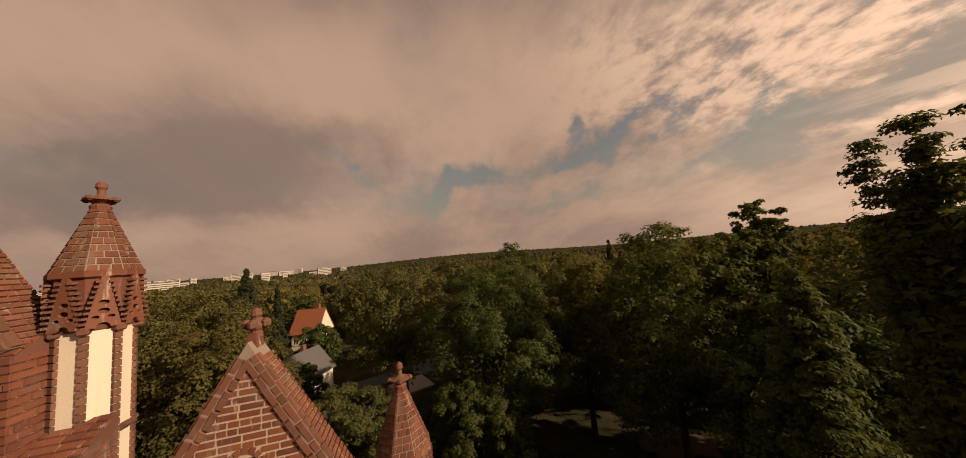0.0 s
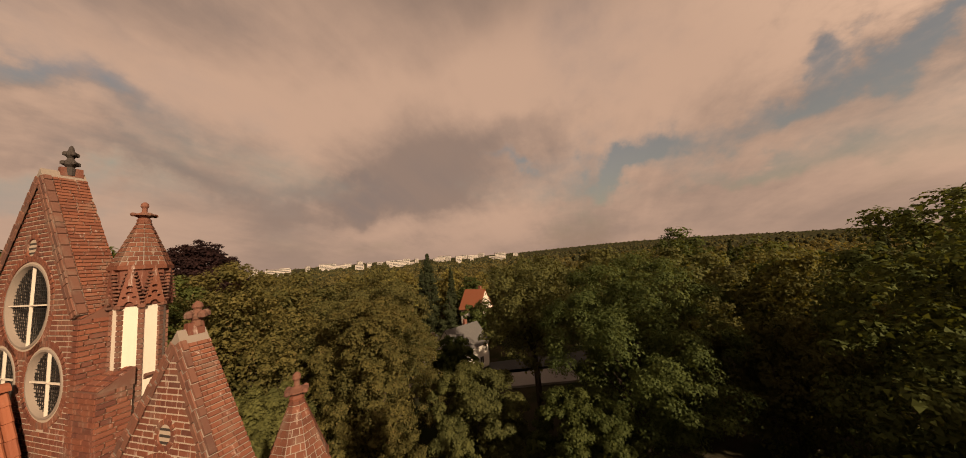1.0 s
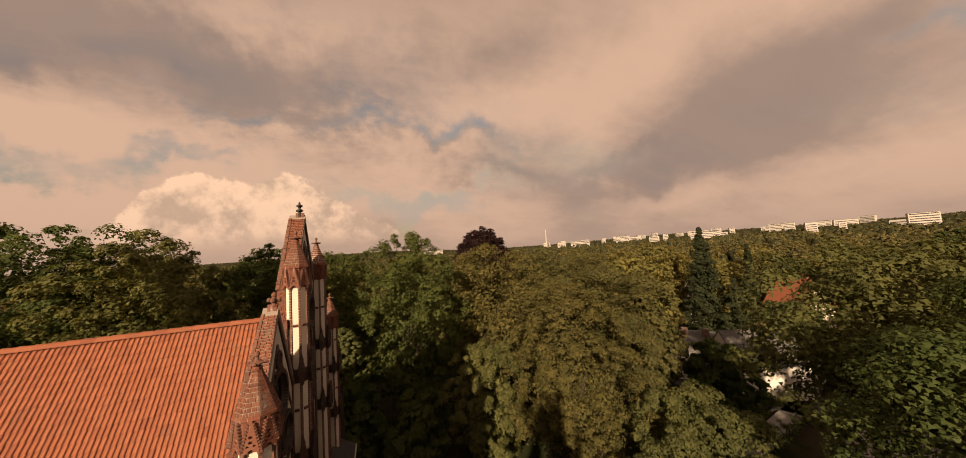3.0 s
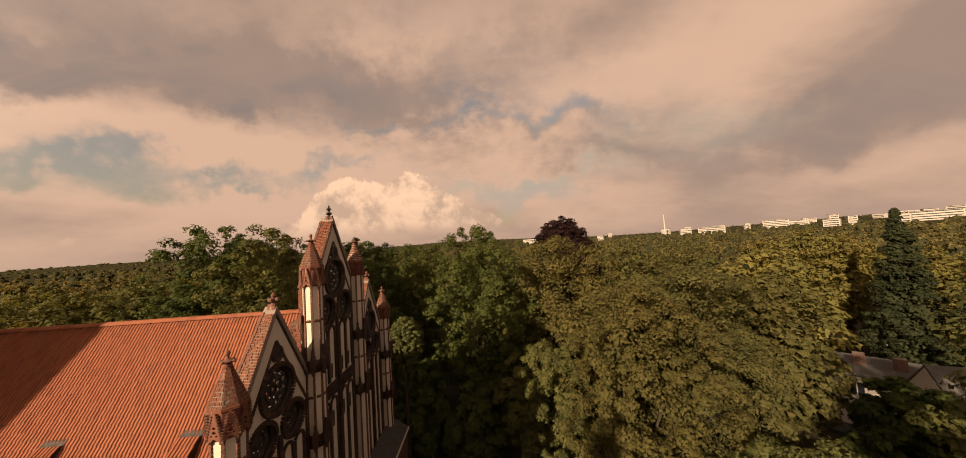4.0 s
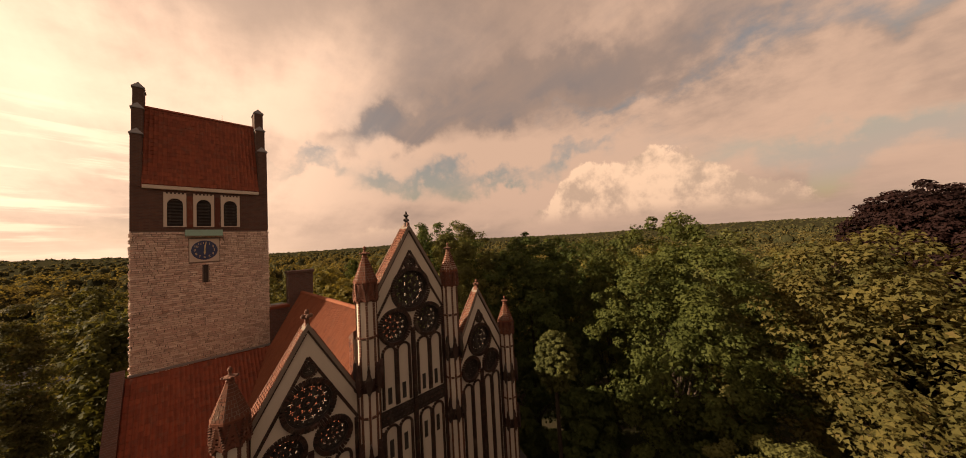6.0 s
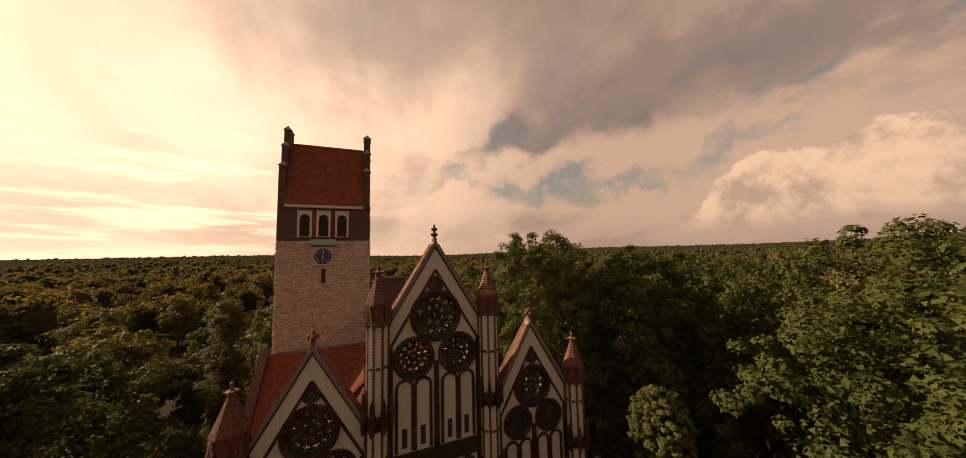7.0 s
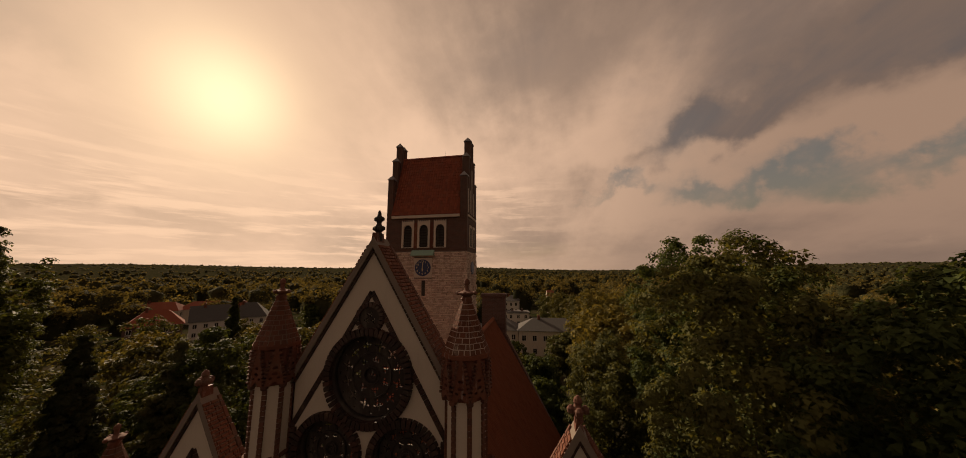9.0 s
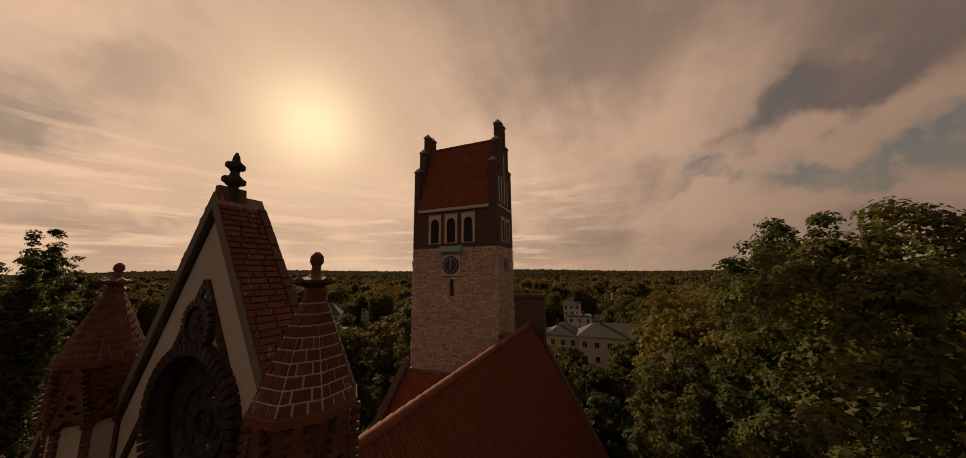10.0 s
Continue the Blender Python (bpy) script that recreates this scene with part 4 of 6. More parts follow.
def gable(cx, half, apex, slope, roses, small, lancets, slits, name_label):
    """One gable bay from the ledge up to its coping: roses are (dx, z, outer, inner)."""
    crown = apex - 0.3
    foot = crown - slope * half
    bottom = 9.0
    outline = [(cx - half, bottom), (cx + half, bottom), (cx + half, foot), (cx, crown), (cx - half, foot)]
    eyes = [ring_points(cx + dx, z, inner, 40) for dx, z, outer, inner in roses]
    bay = part("gable_bay", plate([outline] + eyes, BACK + 0.024, FRONT - 0.03), mortar, facade, name_label)
    cuts = [[(cx + dx - 0.1, z), (cx + dx + 0.1, z), (cx + dx + 0.1, z + h), (cx + dx - 0.1, z + h)] for dx, z, h in slits]
    part("plaster_field", plate([outline] + eyes + cuts, FRONT - 0.029, FRONT), plaster, bay, "stained white lime plaster")
    for dx, z, h in slits:
        part("slit", box_bm(cx + dx - 0.098, cx + dx + 0.098, FRONT - 0.028, FRONT - 0.02, z + 0.002, z + h - 0.002), louvre, bay)
    for dx, z, outer, inner in roses:
        tracery(cx + dx, z, inner, bay)
    dark = Pieces("glazed_brick", bay, glazed, single=lambda c: c.z > foot - 1.2, most=260, seed=31)
    for dx, z, outer, inner in roses:
        voussoirs(dark, cx + dx, z, FRONT, inner, outer, 0.1)
    dz, r = small
    voussoirs(dark, cx, dz, FRONT, r * 0.68, r, 0.09, width=0.08)
    part("trefoil", plate([ring_points(cx, dz, r * 0.7, 24), lobed(cx, dz + r * 0.22, r * 0.22, 3), lobed(cx - r * 0.24, dz - r * 0.16, r * 0.2, 3), lobed(cx + r * 0.24, dz - r * 0.16, r * 0.2, 3)], FRONT + 0.004, FRONT + 0.05), tracery_stone, bay)
    # inner and outer brick lines of the white chevron
    inner_z = crown - 0.98
    for s in (-1, 1):
        slope_strip(dark, cx, inner_z, cx + s * half, inner_z - slope * half, FRONT, 0.11, 0.035)
        slope_strip(dark, cx, crown - 0.03, cx + s * half, foot - 0.03, FRONT, 0.09, 0.04)
        upright_strip(dark, cx + s * (half - 0.06), bottom, inner_z - slope * half, FRONT, 0.12, 0.06)
    for xs, hw, z0, spring in lancets:
        lancet_row(dark, bay, [cx + x for x in xs], hw, z0, spring)
    upright_strip(dark, cx, bottom, roses[1][1] - 0.2, FRONT, 0.2, 0.11)
    dark.done("glazed_brickwork")
    # attic side: red brick with rings of bricks round the openings
    rear = Pieces("brick", bay, brick, single=lambda c: c.z > foot + (0.3 if cx == 0 else -0.6), most=300, seed=41 + int(cx))
    base = 12.0

    def spans(h):
        z = base + h
        w = half if z < foot else (crown - z) / slope - 0.01
        s = [(cx - w, cx + w)] if w > 0.05 else []
        for dx, rz, outer, inner in roses:
            q = (inner + 0.21) ** 2 - (z - rz) ** 2
            if q > 0:
                s = minus(s, cx + dx - math.sqrt(q), cx + dx + math.sqrt(q))
        q = (small[1] * 0.9) ** 2 - (z - small[0]) ** 2
        return minus(s, cx - math.sqrt(q), cx + math.sqrt(q)) if q > 0 else s

    courses(rear, (0, BACK + 0.06, base), X, Z, -Y, crown - base, spans, 0.1, 0.28, 0.015, 0.05)
    for dx, z, outer, inner in roses:
        voussoirs(rear, cx + dx, z, BACK + 0.06, inner + 0.075, inner + 0.21, 0.055, -1)
    voussoirs(rear, cx, small[0], BACK + 0.06, small[1] * 0.55, small[1] * 0.9, 0.06, -1, width=0.09)
    for i in range(3):
        part("niche_slat", box_bm(cx - small[1] * 0.5, cx + small[1] * 0.5, BACK + 0.02, BACK + 0.055, small[0] - 0.14 + i * 0.1, small[0] - 0.1 + i * 0.1), tracery_stone, bay)
    rear.done("brickwork")
    # coping: bricks on edge across the wall's head, slabs along the attic edge
    for s in (-1, 1):
        a, b = Vector((cx + s * (half + 0.1), 0, foot - slope * 0.1)), Vector((cx, 0, crown))
        d = (b - a).normalized()
        nrm = Vector((s * -d.z * (-1 if d.x * s < 0 else 1), 0, abs(d.x)))
        nrm = Vector((s * d.z, 0, abs(d.x))).normalized()
        length = (b - a).length
        th = 0.12
        slab = bmesh.new()
        prism_bm([(a.x, a.z), (b.x, b.z), (b.x, b.z + th / nrm.z), (a.x + nrm.x * th, a.z + nrm.z * th)], "y", BACK - 0.02, FRONT + 0.07, slab)
        c = part("coping", slab, dark_mortar, bay, "steep coping of red bricks laid across the wall head")
        tops = Pieces("brick", c, coping_brick, single=lambda p: True, most=150, wobble=0.22, seed=51 + int(cx) + s)
        courses(tops, a + nrm * th + Vector((0, BACK + 0.12, 0)), Y, d, nrm, length, lambda h: [(0, FRONT + 0.07 - BACK - 0.12)], 0.09, 0.25, 0.013, 0.03)
        tops.done("coping_brickwork")
        edge = Pieces("edge_slab", c, edge_stone, single=lambda p: True, most=60, wobble=0.15, seed=61 + s)
        courses(edge, a + nrm * (th - 0.2) + Vector((0, BACK - 0.02, 0)), d, nrm, -Y, 0.22, lambda h: [(0, length)], 0.105, 0.3, 0.011, 0.022)
        courses(edge, a + nrm * th + Vector((0, BACK - 0.02, 0)), d, Y, nrm, 0.15, lambda h: [(0, length)], 0.14, 0.3, 0.011, 0.034)
        edge.done("edging")
    return bay


def thin_upwards(bay, z0, z1, least):
    """Thins the gable wall towards its point by bringing the attic side forwards."""
    edge = 0.07
    for ob in [bay] + list(bay.children_recursive):
        whole = ob.name.startswith(("brick", "edg", "coping"))
        m = ob.matrix_basis
        if m == Matrix():
            for v in ob.data.vertices:
                if v.co.z > z0 and (whole or v.co.y < -0.4):
                    k = 1 - (1 - least) * min(1.0, (v.co.z - z0) / (z1 - z0))
                    v.co.y = edge + (v.co.y - edge) * k
        elif whole and m.translation.z > z0:
            k = 1 - (1 - least) * min(1.0, (m.translation.z - z0) / (z1 - z0))
            ob.matrix_basis = Matrix.Translation((0, edge, 0)) @ Matrix.Diagonal((1, k, 1, 1)) @ Matrix.Translation((0, -edge, 0)) @ m


central = gable(0.0, 1.74, 23.95, 1.64, [(0, 20.9, 1.02, 0.84), (-0.86, 19.38, 0.8, 0.63), (0.86, 19.38, 0.8, 0.63)], (22.12, 0.33),
                [([-1.2, -0.52, 0.52, 1.2], 0.24, 16.1, 18.33), ([-1.2, -0.52, 0.52, 1.2], 0.24, 9.2, 15.05)],
                [(-1.2, 16.2, 0.7), (-0.52, 16.2, 0.7), (0.52, 16.2, 0.7), (1.2, 16.2, 0.7), (-1.2, 14.0, 0.75), (-0.52, 14.0, 0.75), (0.52, 14.0, 0.75), (1.2, 14.0, 0.75)],
                "tall central gable with white chevron and three rose openings")
thin_upwards(central, 21.0, 23.9, 0.9)
for cx in (-4.24, 4.24):
    side_bay = gable(cx, 1.64, 20.4, 1.68, [(0, 17.48, 0.9, 0.73), (-0.76, 16.1, 0.68, 0.52), (0.76, 16.1, 0.68, 0.52)], (18.68, 0.28),
          [([-1.08, -0.42, 0.42, 1.08], 0.22, 9.6, 15.1)], [], "lower side gable with white chevron and three rose openings")
    thin_upwards(side_bay, 17.2, 20.3, 0.6)


def frieze(z0, z1, x0, x1):
    f = part("frieze", box_bm(x0, x1, FRONT - 0.01, FRONT + 0.05, z0, z1), tracery_stone, facade, "dark openwork brick frieze of lozenges")
    p = Pieces("lozenge", f, glazed, single=lambda c: True, most=200)
    n = int((x1 - x0) / 0.2)
    for i in range(n):
        for j in range(3):
            c = Vector((x0 + (i + 0.5 + 0.5 * (j % 2)) * (x1 - x0) / (n + 0.5), FRONT + 0.05, z0 + (j + 0.5) * (z1 - z0) / 3))
            p.lay(c, Vector((0.707, 0, 0.707)), Vector((-0.707, 0, 0.707)), Y, 0.105, 0.105, 0.04)
    p.done()


frieze(15.42, 16.04, -1.66, 1.66)


def ledge(x0, x1, z):
    """A sloping slate ledge with a pale drip edge at the foot of the blind arcade."""
    l = part("ledge", prism_bm([(FRONT + 0.12, z + 0.75), (FRONT + 1.35, z), (FRONT + 1.35, z - 0.15), (FRONT + 0.12, z - 0.15)], "x", x0, x1), slate, facade, "sloping dark slate ledge")
    part("drip_edge", box_bm(x0, x1, FRONT + 1.352, FRONT + 1.42, z - 0.16, z - 0.02, 0.01), plaster, l)
    part("plinth", box_bm(x0, x1, FRONT - 0.4, FRONT + 1.25, 0, z - 0.15), tower_brick, l)


for x0, x1 in ((-7.05, -2.65), (2.65, 7.05), (-2.65, 2.65)):
    ledge(x0, x1, 9.4)


def pier(x0, x1, top, side):
    """A plain brick pier behind a pinnacle."""
    p = part("pier", box_bm(x0 + 0.03, x1 - 0.03, BACK + 0.03, -0.12, 9, top - 0.02), mortar, facade)
    b = Pieces("brick", p, brick, single=lambda c: c.z > top - 2.0, most=110, seed=71)
    z0 = 12.0
    courses(b, (0, BACK + 0.03, z0), X, Z, -Y, top - z0, lambda h: [(x0, x1)], 0.1, 0.29, 0.014, 0.035)
    courses(b, (x1 - 0.03, 0, z0), Y, Z, X, top - z0, lambda h: [(BACK, -0.12)], 0.1, 0.29, 0.014, 0.035)
    courses(b, (x0 + 0.03, 0, z0), -Y, Z, -X, top - z0, lambda h: [(0.12, -BACK)], 0.1, 0.29, 0.014, 0.035)
    slope = Vector((0, 0.5, 0.3)).normalized()
    courses(b, (0, BACK + 0.02, top + 0.01), X, slope, Vector((0, -slope.z, slope.y)), 0.55, lambda h: [(x0, x1)], 0.11, 0.25, 0.014, 0.02)
    b.done("brickwork")
    part("weathering", prism_bm([(BACK, top - 0.02), (-0.1, top - 0.02), (-0.1, top + 0.3)], "x", x0, x1), edge_stone, p)


for x0, x1, top in ((1.97, 2.62, 19.3), (-2.62, -1.97, 19.3), (6.1, 6.6, 16.4), (-6.6, -6.1, 16.4), (1.745, 1.966, 20.6), (-1.966, -1.745, 20.6), (5.885, 6.096, 17.1), (-6.096, -5.885, 17.1)):
    pier(x0, x1, top, 1 if x0 > 0 else -1)


def octagon(r, turn=math.pi / 8):
    return [Vector((r * math.cos(turn + math.pi * i / 4), r * math.sin(turn + math.pi * i / 4), 0)) for i in range(8)]


def kept(key, make, mat):
    if key not in KEPT:
        me = make()
        me = me if isinstance(me, bpy.types.Mesh) else as_mesh(me)
        me.materials.append(mat)
        KEPT[key] = me
    return KEPT[key]


def pinnacle(x, cone_base, cone_top, r, bottom, crowns, brackets, label, joint):
    """An octagonal turret: white panels between brick ribs, a zone of pierced gablets, a brick spirelet and a finial."""
    at = Matrix.Translation((x, 0.14, 0))
    size = (round(cone_base, 2), r)
    g0 = cone_base - 0.76
    squat = Matrix.Diagonal((1, 1, 0.69, 1))
    body = part("pinnacle", kept(("shaft", size), lambda: lathe_bm([(r * 0.93, bottom), (r * 0.93, g0 + 0.1)], 8, turn=math.pi / 8), plaster), None, facade, label, m=at)

    def ribs():
        p = Pieces("rib", None, brick)
        for c in octagon(r * 0.95):
            out = c.normalized()
            tan = Vector((-out.y, out.x, 0))
            n = int((g0 - bottom) / 0.1)
            for i in range(n):
                p.lay(c - out * 0.06 + Z * (bottom + (i + 0.5) * 0.1), tan, Z, out, 0.088, 0.094, 0.078)
        return mesh_of(p.verts, p.faces)

    part("brick_ribs", kept(("ribs", size), ribs, edge_stone), None, body, kind="stuff", m=at)
    part("gablet_drum", kept(("drum", size), lambda: lathe_bm([(r * 0.98, g0), (r * 1.02, g0 + 0.05), (r * 1.02, cone_base)], 8, turn=math.pi / 8), brick), None, body, m=at)
    # pierced gablets with stepped crockets
    w = r * 0.8

    def gablet():
        tri = [(-w / 2, 0.0), (-w * 0.2, 0.0)] + [(w * 0.2 * math.cos(math.pi - math.pi * i / 6), 0.1 * math.sin(math.pi * i / 6)) for i in range(7)] + [(w * 0.2, 0.0), (w / 2, 0.0), (0.03, 1.03), (-0.03, 1.03)]
        me = plate([tri, ring_points(0, 0.5, 0.05, 10), ring_points(0, 0.33, 0.055, 10), ring_points(-0.07, 0.21, 0.035, 10), ring_points(0.07, 0.21, 0.035, 10)], 0.0, 0.06)
        return me

    def crockets():
        b = bmesh.new()
        for s in (-1, 1):
            for i in range(9):
                z = 0.08 + i * 0.102
                cx = s * (w / 2 * (1 - z / 1.06) + 0.035)
                box_bm(cx - 0.028, cx + 0.024, 0.0, 0.085, z, z + 0.045, 0, b)
        return b

    for i in range(8):
        m = at @ Matrix.Rotation(math.pi / 4 * i, 4, "Z") @ Matrix.Translation((0, r * 0.95, g0 + 0.03)) @ squat
        gb = part("gablet", kept(("gablet", r), gablet, terracotta), None, body, m=m)
        part("crocket", kept(("crockets", r), crockets, edge_stone), None, gb, kind="stuff", m=m)
        m2 = at @ Matrix.Rotation(math.pi / 8 + math.pi / 4 * i, 4, "Z") @ Matrix.Translation((0, r * 1.0, 0))
        part("corbel", kept(("corbel", size), lambda: box_bm(-0.06, 0.06, -0.06, 0.06, g0 - 0.05, g0 + 0.06, 0.02), edge_stone), None, body, m=m2)
    big = r * 1.16
    part("eave_band", kept(("band", size), lambda: lathe_bm([(r * 1.03, cone_base - 0.05), (big, cone_base - 0.02), (big, cone_base + 0.05), (big - 0.04, cone_base + 0.07)], 8, turn=math.pi / 8), coping_brick), None, body, m=at)
    # spirelet of tapering brick courses
    tip, h0, h1 = 0.085, cone_base + 0.05, cone_top
    part("spirelet", kept(("spire", size, joint.name), lambda: lathe_bm([(big - 0.022, h0), (tip - 0.008, h1)], 8, turn=math.pi / 8), joint), None, body, "brick spirelet with weathered joints", m=at)
    rows = 10
    for k in range(rows):
        a, b = k / rows, (k + 1) / rows
        ra, rb = (big - 0.02) * (1 - a) + tip * a, (big - 0.02) * (1 - b) + tip * b
        za, zb = h0 + (h1 - h0) * a, h0 + (h1 - h0) * b
        n = 3 if ra > 0.42 else 2 if ra > 0.25 else 1
        for j in range(n + (k % 2 if n > 1 else 0)):
            lo = max(0.0, (j - 0.5 * (k % 2 if n > 1 else 0)) / n) + 0.03
            hi = min(1.0, (j + 1 - 0.5 * (k % 2 if n > 1 else 0)) / n) - 0.03

            def make(ra=ra, rb=rb, za=za, zb=zb, lo=lo, hi=hi):
                oa, ob = octagon(ra), octagon(rb)
                zj = (zb - za) * 0.085
                p0, p1 = oa[0], oa[1]
                q0, q1 = ob[0], ob[1]
                nrm = Vector(((p0 + p1).x, (p0 + p1).y, 0)).normalized()
                low = [p0.lerp(p1, lo) + Z * (za + zj), p0.lerp(p1, hi) + Z * (za + zj)]
                top = [q0.lerp(q1, lo) + Z * (zb - zj), q0.lerp(q1, hi) + Z * (zb - zj)]
                ring = [low[0], low[1], top[1], top[0]]
                vs = [v - nrm * 0.04 for v in ring] + [v + nrm * 0.008 for v in ring]
                return mesh_of(vs, [(4, 5, 6, 7), (0, 1, 5, 4), (1, 2, 6, 5), (2, 3, 7, 6), (3, 0, 4, 7)])

            me = kept(("cone", size, k, j), make, spire_brick)
            for i in range(8):
                part("brick", me, None, body, m=at @ Matrix.Rotation(math.pi / 4 * i, 4, "Z"))
    z = cone_top
    part("collar", kept(("collar", size), lambda: lathe_bm([(tip + 0.02, z - 0.05), (tip + 0.03, z), (tip, z + 0.04)], 10), terracotta), None, body, m=at)
    fin = part("finial", kept(("disc", size), lambda: lathe_bm([(0.06, z + 0.03), (0.1, z + 0.06), (0.175, z + 0.095), (0.18, z + 0.125), (0.09, z + 0.15), (0.045, z + 0.18), (0.042, z + 0.26), (0.065, z + 0.3), (0.058, z + 0.36), (0.02, z + 0.4)], 12), edge_stone), None, body, "dark moulded terracotta finial", m=at)
    for i in range(4):
        m = at @ Matrix.Rotation(math.pi / 2 * i, 4, "Z") @ Matrix.Translation((0.175, 0, 0))
        part("leaf_boss", kept(("boss", size), lambda: lathe_bm([(0.02, z + 0.07), (0.05, z + 0.1), (0.045, z + 0.13), (0.02, z + 0.15)], 8), edge_stone), None, fin, m=m)
    # dark crowns of little spikes round the shaft
    for cz in crowns:
        ring = part("crown", kept(("crown", size, cz), lambda: lathe_bm([(r * 0.97, cz - 0.5), (r * 1.07, cz - 0.3), (r * 1.07, cz - 0.12), (r * 0.97, cz)], 8, turn=math.pi / 8), glazed), None, body, "dark glazed crown of small gables", m=at)

        def spike():
            b = prism_bm([(-0.03, -0.46), (0.03, -0.46), (0.09, -0.3), (0.08, -0.16), (0.13, -0.08), (0.12, 0.1), (0.05, 0.4), (0.065, 0.46), (0, 0.72), (-0.065, 0.46), (-0.05, 0.4), (-0.12, 0.1), (-0.13, -0.08), (-0.08, -0.16), (-0.09, -0.3)], "y", 0.0, 0.13)
            return b

        for i in range(8):
            m = at @ Matrix.Rotation(math.pi / 8 + math.pi / 4 * i, 4, "Z") @ Matrix.Translation((0, r * 1.04, cz - 0.1))
            part("spike", kept(("spike",), spike, glazed), None, ring, m=m)
    for bz in brackets:
        for i in range(8):
            m = at @ Matrix.Rotation(math.pi / 4 * i, 4, "Z") @ Matrix.Translation((0, r * 0.86, bz))
            part("bracket", kept(("bracket",), lambda: prism_bm([(0, -0.07), (0.075, 0.0), (0.075, 0.03), (0, 0.04)], "x", -0.075, 0.075), edge_stone), None, body, m=m)


for x in (2.16, -2.16):
    pinnacle(x, 21.52, 22.56, 0.41, 9.4, (17.75, 14.8), (19.35, 16.3), "tall octagonal brick pinnacle with white panels", dark_mortar if x > 0 else pale_mortar)
for x in (6.36, -6.36):
    pinnacle(x, 18.08, 19.14, 0.43, 9.4, (15.1, 12.4), (16.6, 13.6), "lower corner pinnacle with brick spirelet", dark_mortar)


def finials():
    y = -0.15
    top = bmesh.new()
    lathe_bm([(0.09, -0.1), (0.085, 0.06), (0.06, 0.1), (0.11, 0.15), (0.115, 0.22), (0.065, 0.27), (0.05, 0.32), (0.09, 0.38), (0.09, 0.44), (0.05, 0.49), (0.04, 0.56), (0.015, 0.62)], 12, (0, y, 23.9), top)
    fin = part("gable_finial", top, tracery_stone, facade, "dark knobbed finial on the gable's point")
    for z, r in ((24.09, 0.11), (24.31, 0.085)):
        for i in range(4):
            a = math.pi / 2 * i
            part("leaf_boss", lathe_bm([(0.015, -0.05), (0.045, -0.025), (0.045, 0.025), (0.015, 0.055)], 8, (r * math.cos(a), y + r * math.sin(a), z)), tracery_stone, fin)
    for cx, crown, rear in ((0.0, 23.65, -0.30), (-4.24, 20.1, -0.22), (4.24, 20.1, -0.22)):
        saddle = prism_bm([(cx - 0.075, crown + 0.12), (cx + 0.075, crown + 0.12), (cx + 0.045, crown + 0.33), (cx - 0.045, crown + 0.33)], "y", rear, FRONT + 0.03)
        part("saddle_stone", saddle, terracotta, facade)
    y = -0.05
    for cx in (-4.24, 4.24):
        stem = bmesh.new()
        lathe_bm([(0.09, -0.06), (0.075, 0.04), (0.1, 0.07), (0.12, 0.13), (0.07, 0.19), (0.06, 0.24), (0.085, 0.28), (0.07, 0.34), (0.02, 0.39)], 10, (cx, y, 20.42), stem)
        f = part("clover_finial", stem, edge_stone, facade, "weathered clover-shaped terracotta finial")
        for i in range(4):
            a = math.pi / 2 * i
            part("leaf_boss", lathe_bm([(0.02, -0.07), (0.07, -0.04), (0.075, 0.03), (0.03, 0.08)], 8, (cx + 0.13 * math.cos(a), y + 0.13 * math.sin(a), 20.56)), edge_stone, f)


finials()

# ---- trees ----
def leaf_cloud(rng, centres, radii, per, size, crown_mid=None, squash=0.62, flat=0.5, corners=4):
    """Leaves as small blades, gathered in clumps that face outwards."""
    n = len(centres) * per
    which = np.repeat(np.arange(len(centres)), per)
    d = rng.normal(size=(n, 3))
    d /= np.linalg.norm(d, axis=1)[:, None]
    rad = radii[which] * rng.random(n) ** 0.3
    d[:, 2] = np.abs(d[:, 2]) * np.where(rng.random(n) < 0.8, 1, -1)
    off = d * rad[:, None]
    off[:, 2] *= squash
    p = centres[which] + off
    nrm = d * 1.1 + np.array([0, 0, flat * 0.6]) + rng.normal(size=(n, 3)) * 0.38
    if crown_mid is not None:
        out = p - crown_mid
        nrm += 0.35 * out / (np.linalg.norm(out, axis=1)[:, None] + 1e-6)
    nrm /= np.linalg.norm(nrm, axis=1)[:, None]
    t = np.cross(nrm, rng.normal(size=(n, 3)))
    t /= np.linalg.norm(t, axis=1)[:, None] + 1e-6
    b = np.cross(nrm, t)
    s = size * (0.65 + 0.7 * rng.random(n))[:, None]
    droop = nrm * s * 0.18
    if corners == 3:
        blade = np.stack([p - t * s * 0.6 - droop, p + t * s * 0.35 + b * s * 0.5, p + t * s * 0.35 - b * s * 0.5], 1)
    else:
        blade = np.stack([p - t * s * 0.62 - droop, p + b * s * 0.38, p + t * s * 0.62 - droop, p - b * s * 0.38], 1)
    return blade.reshape(-1, 3)


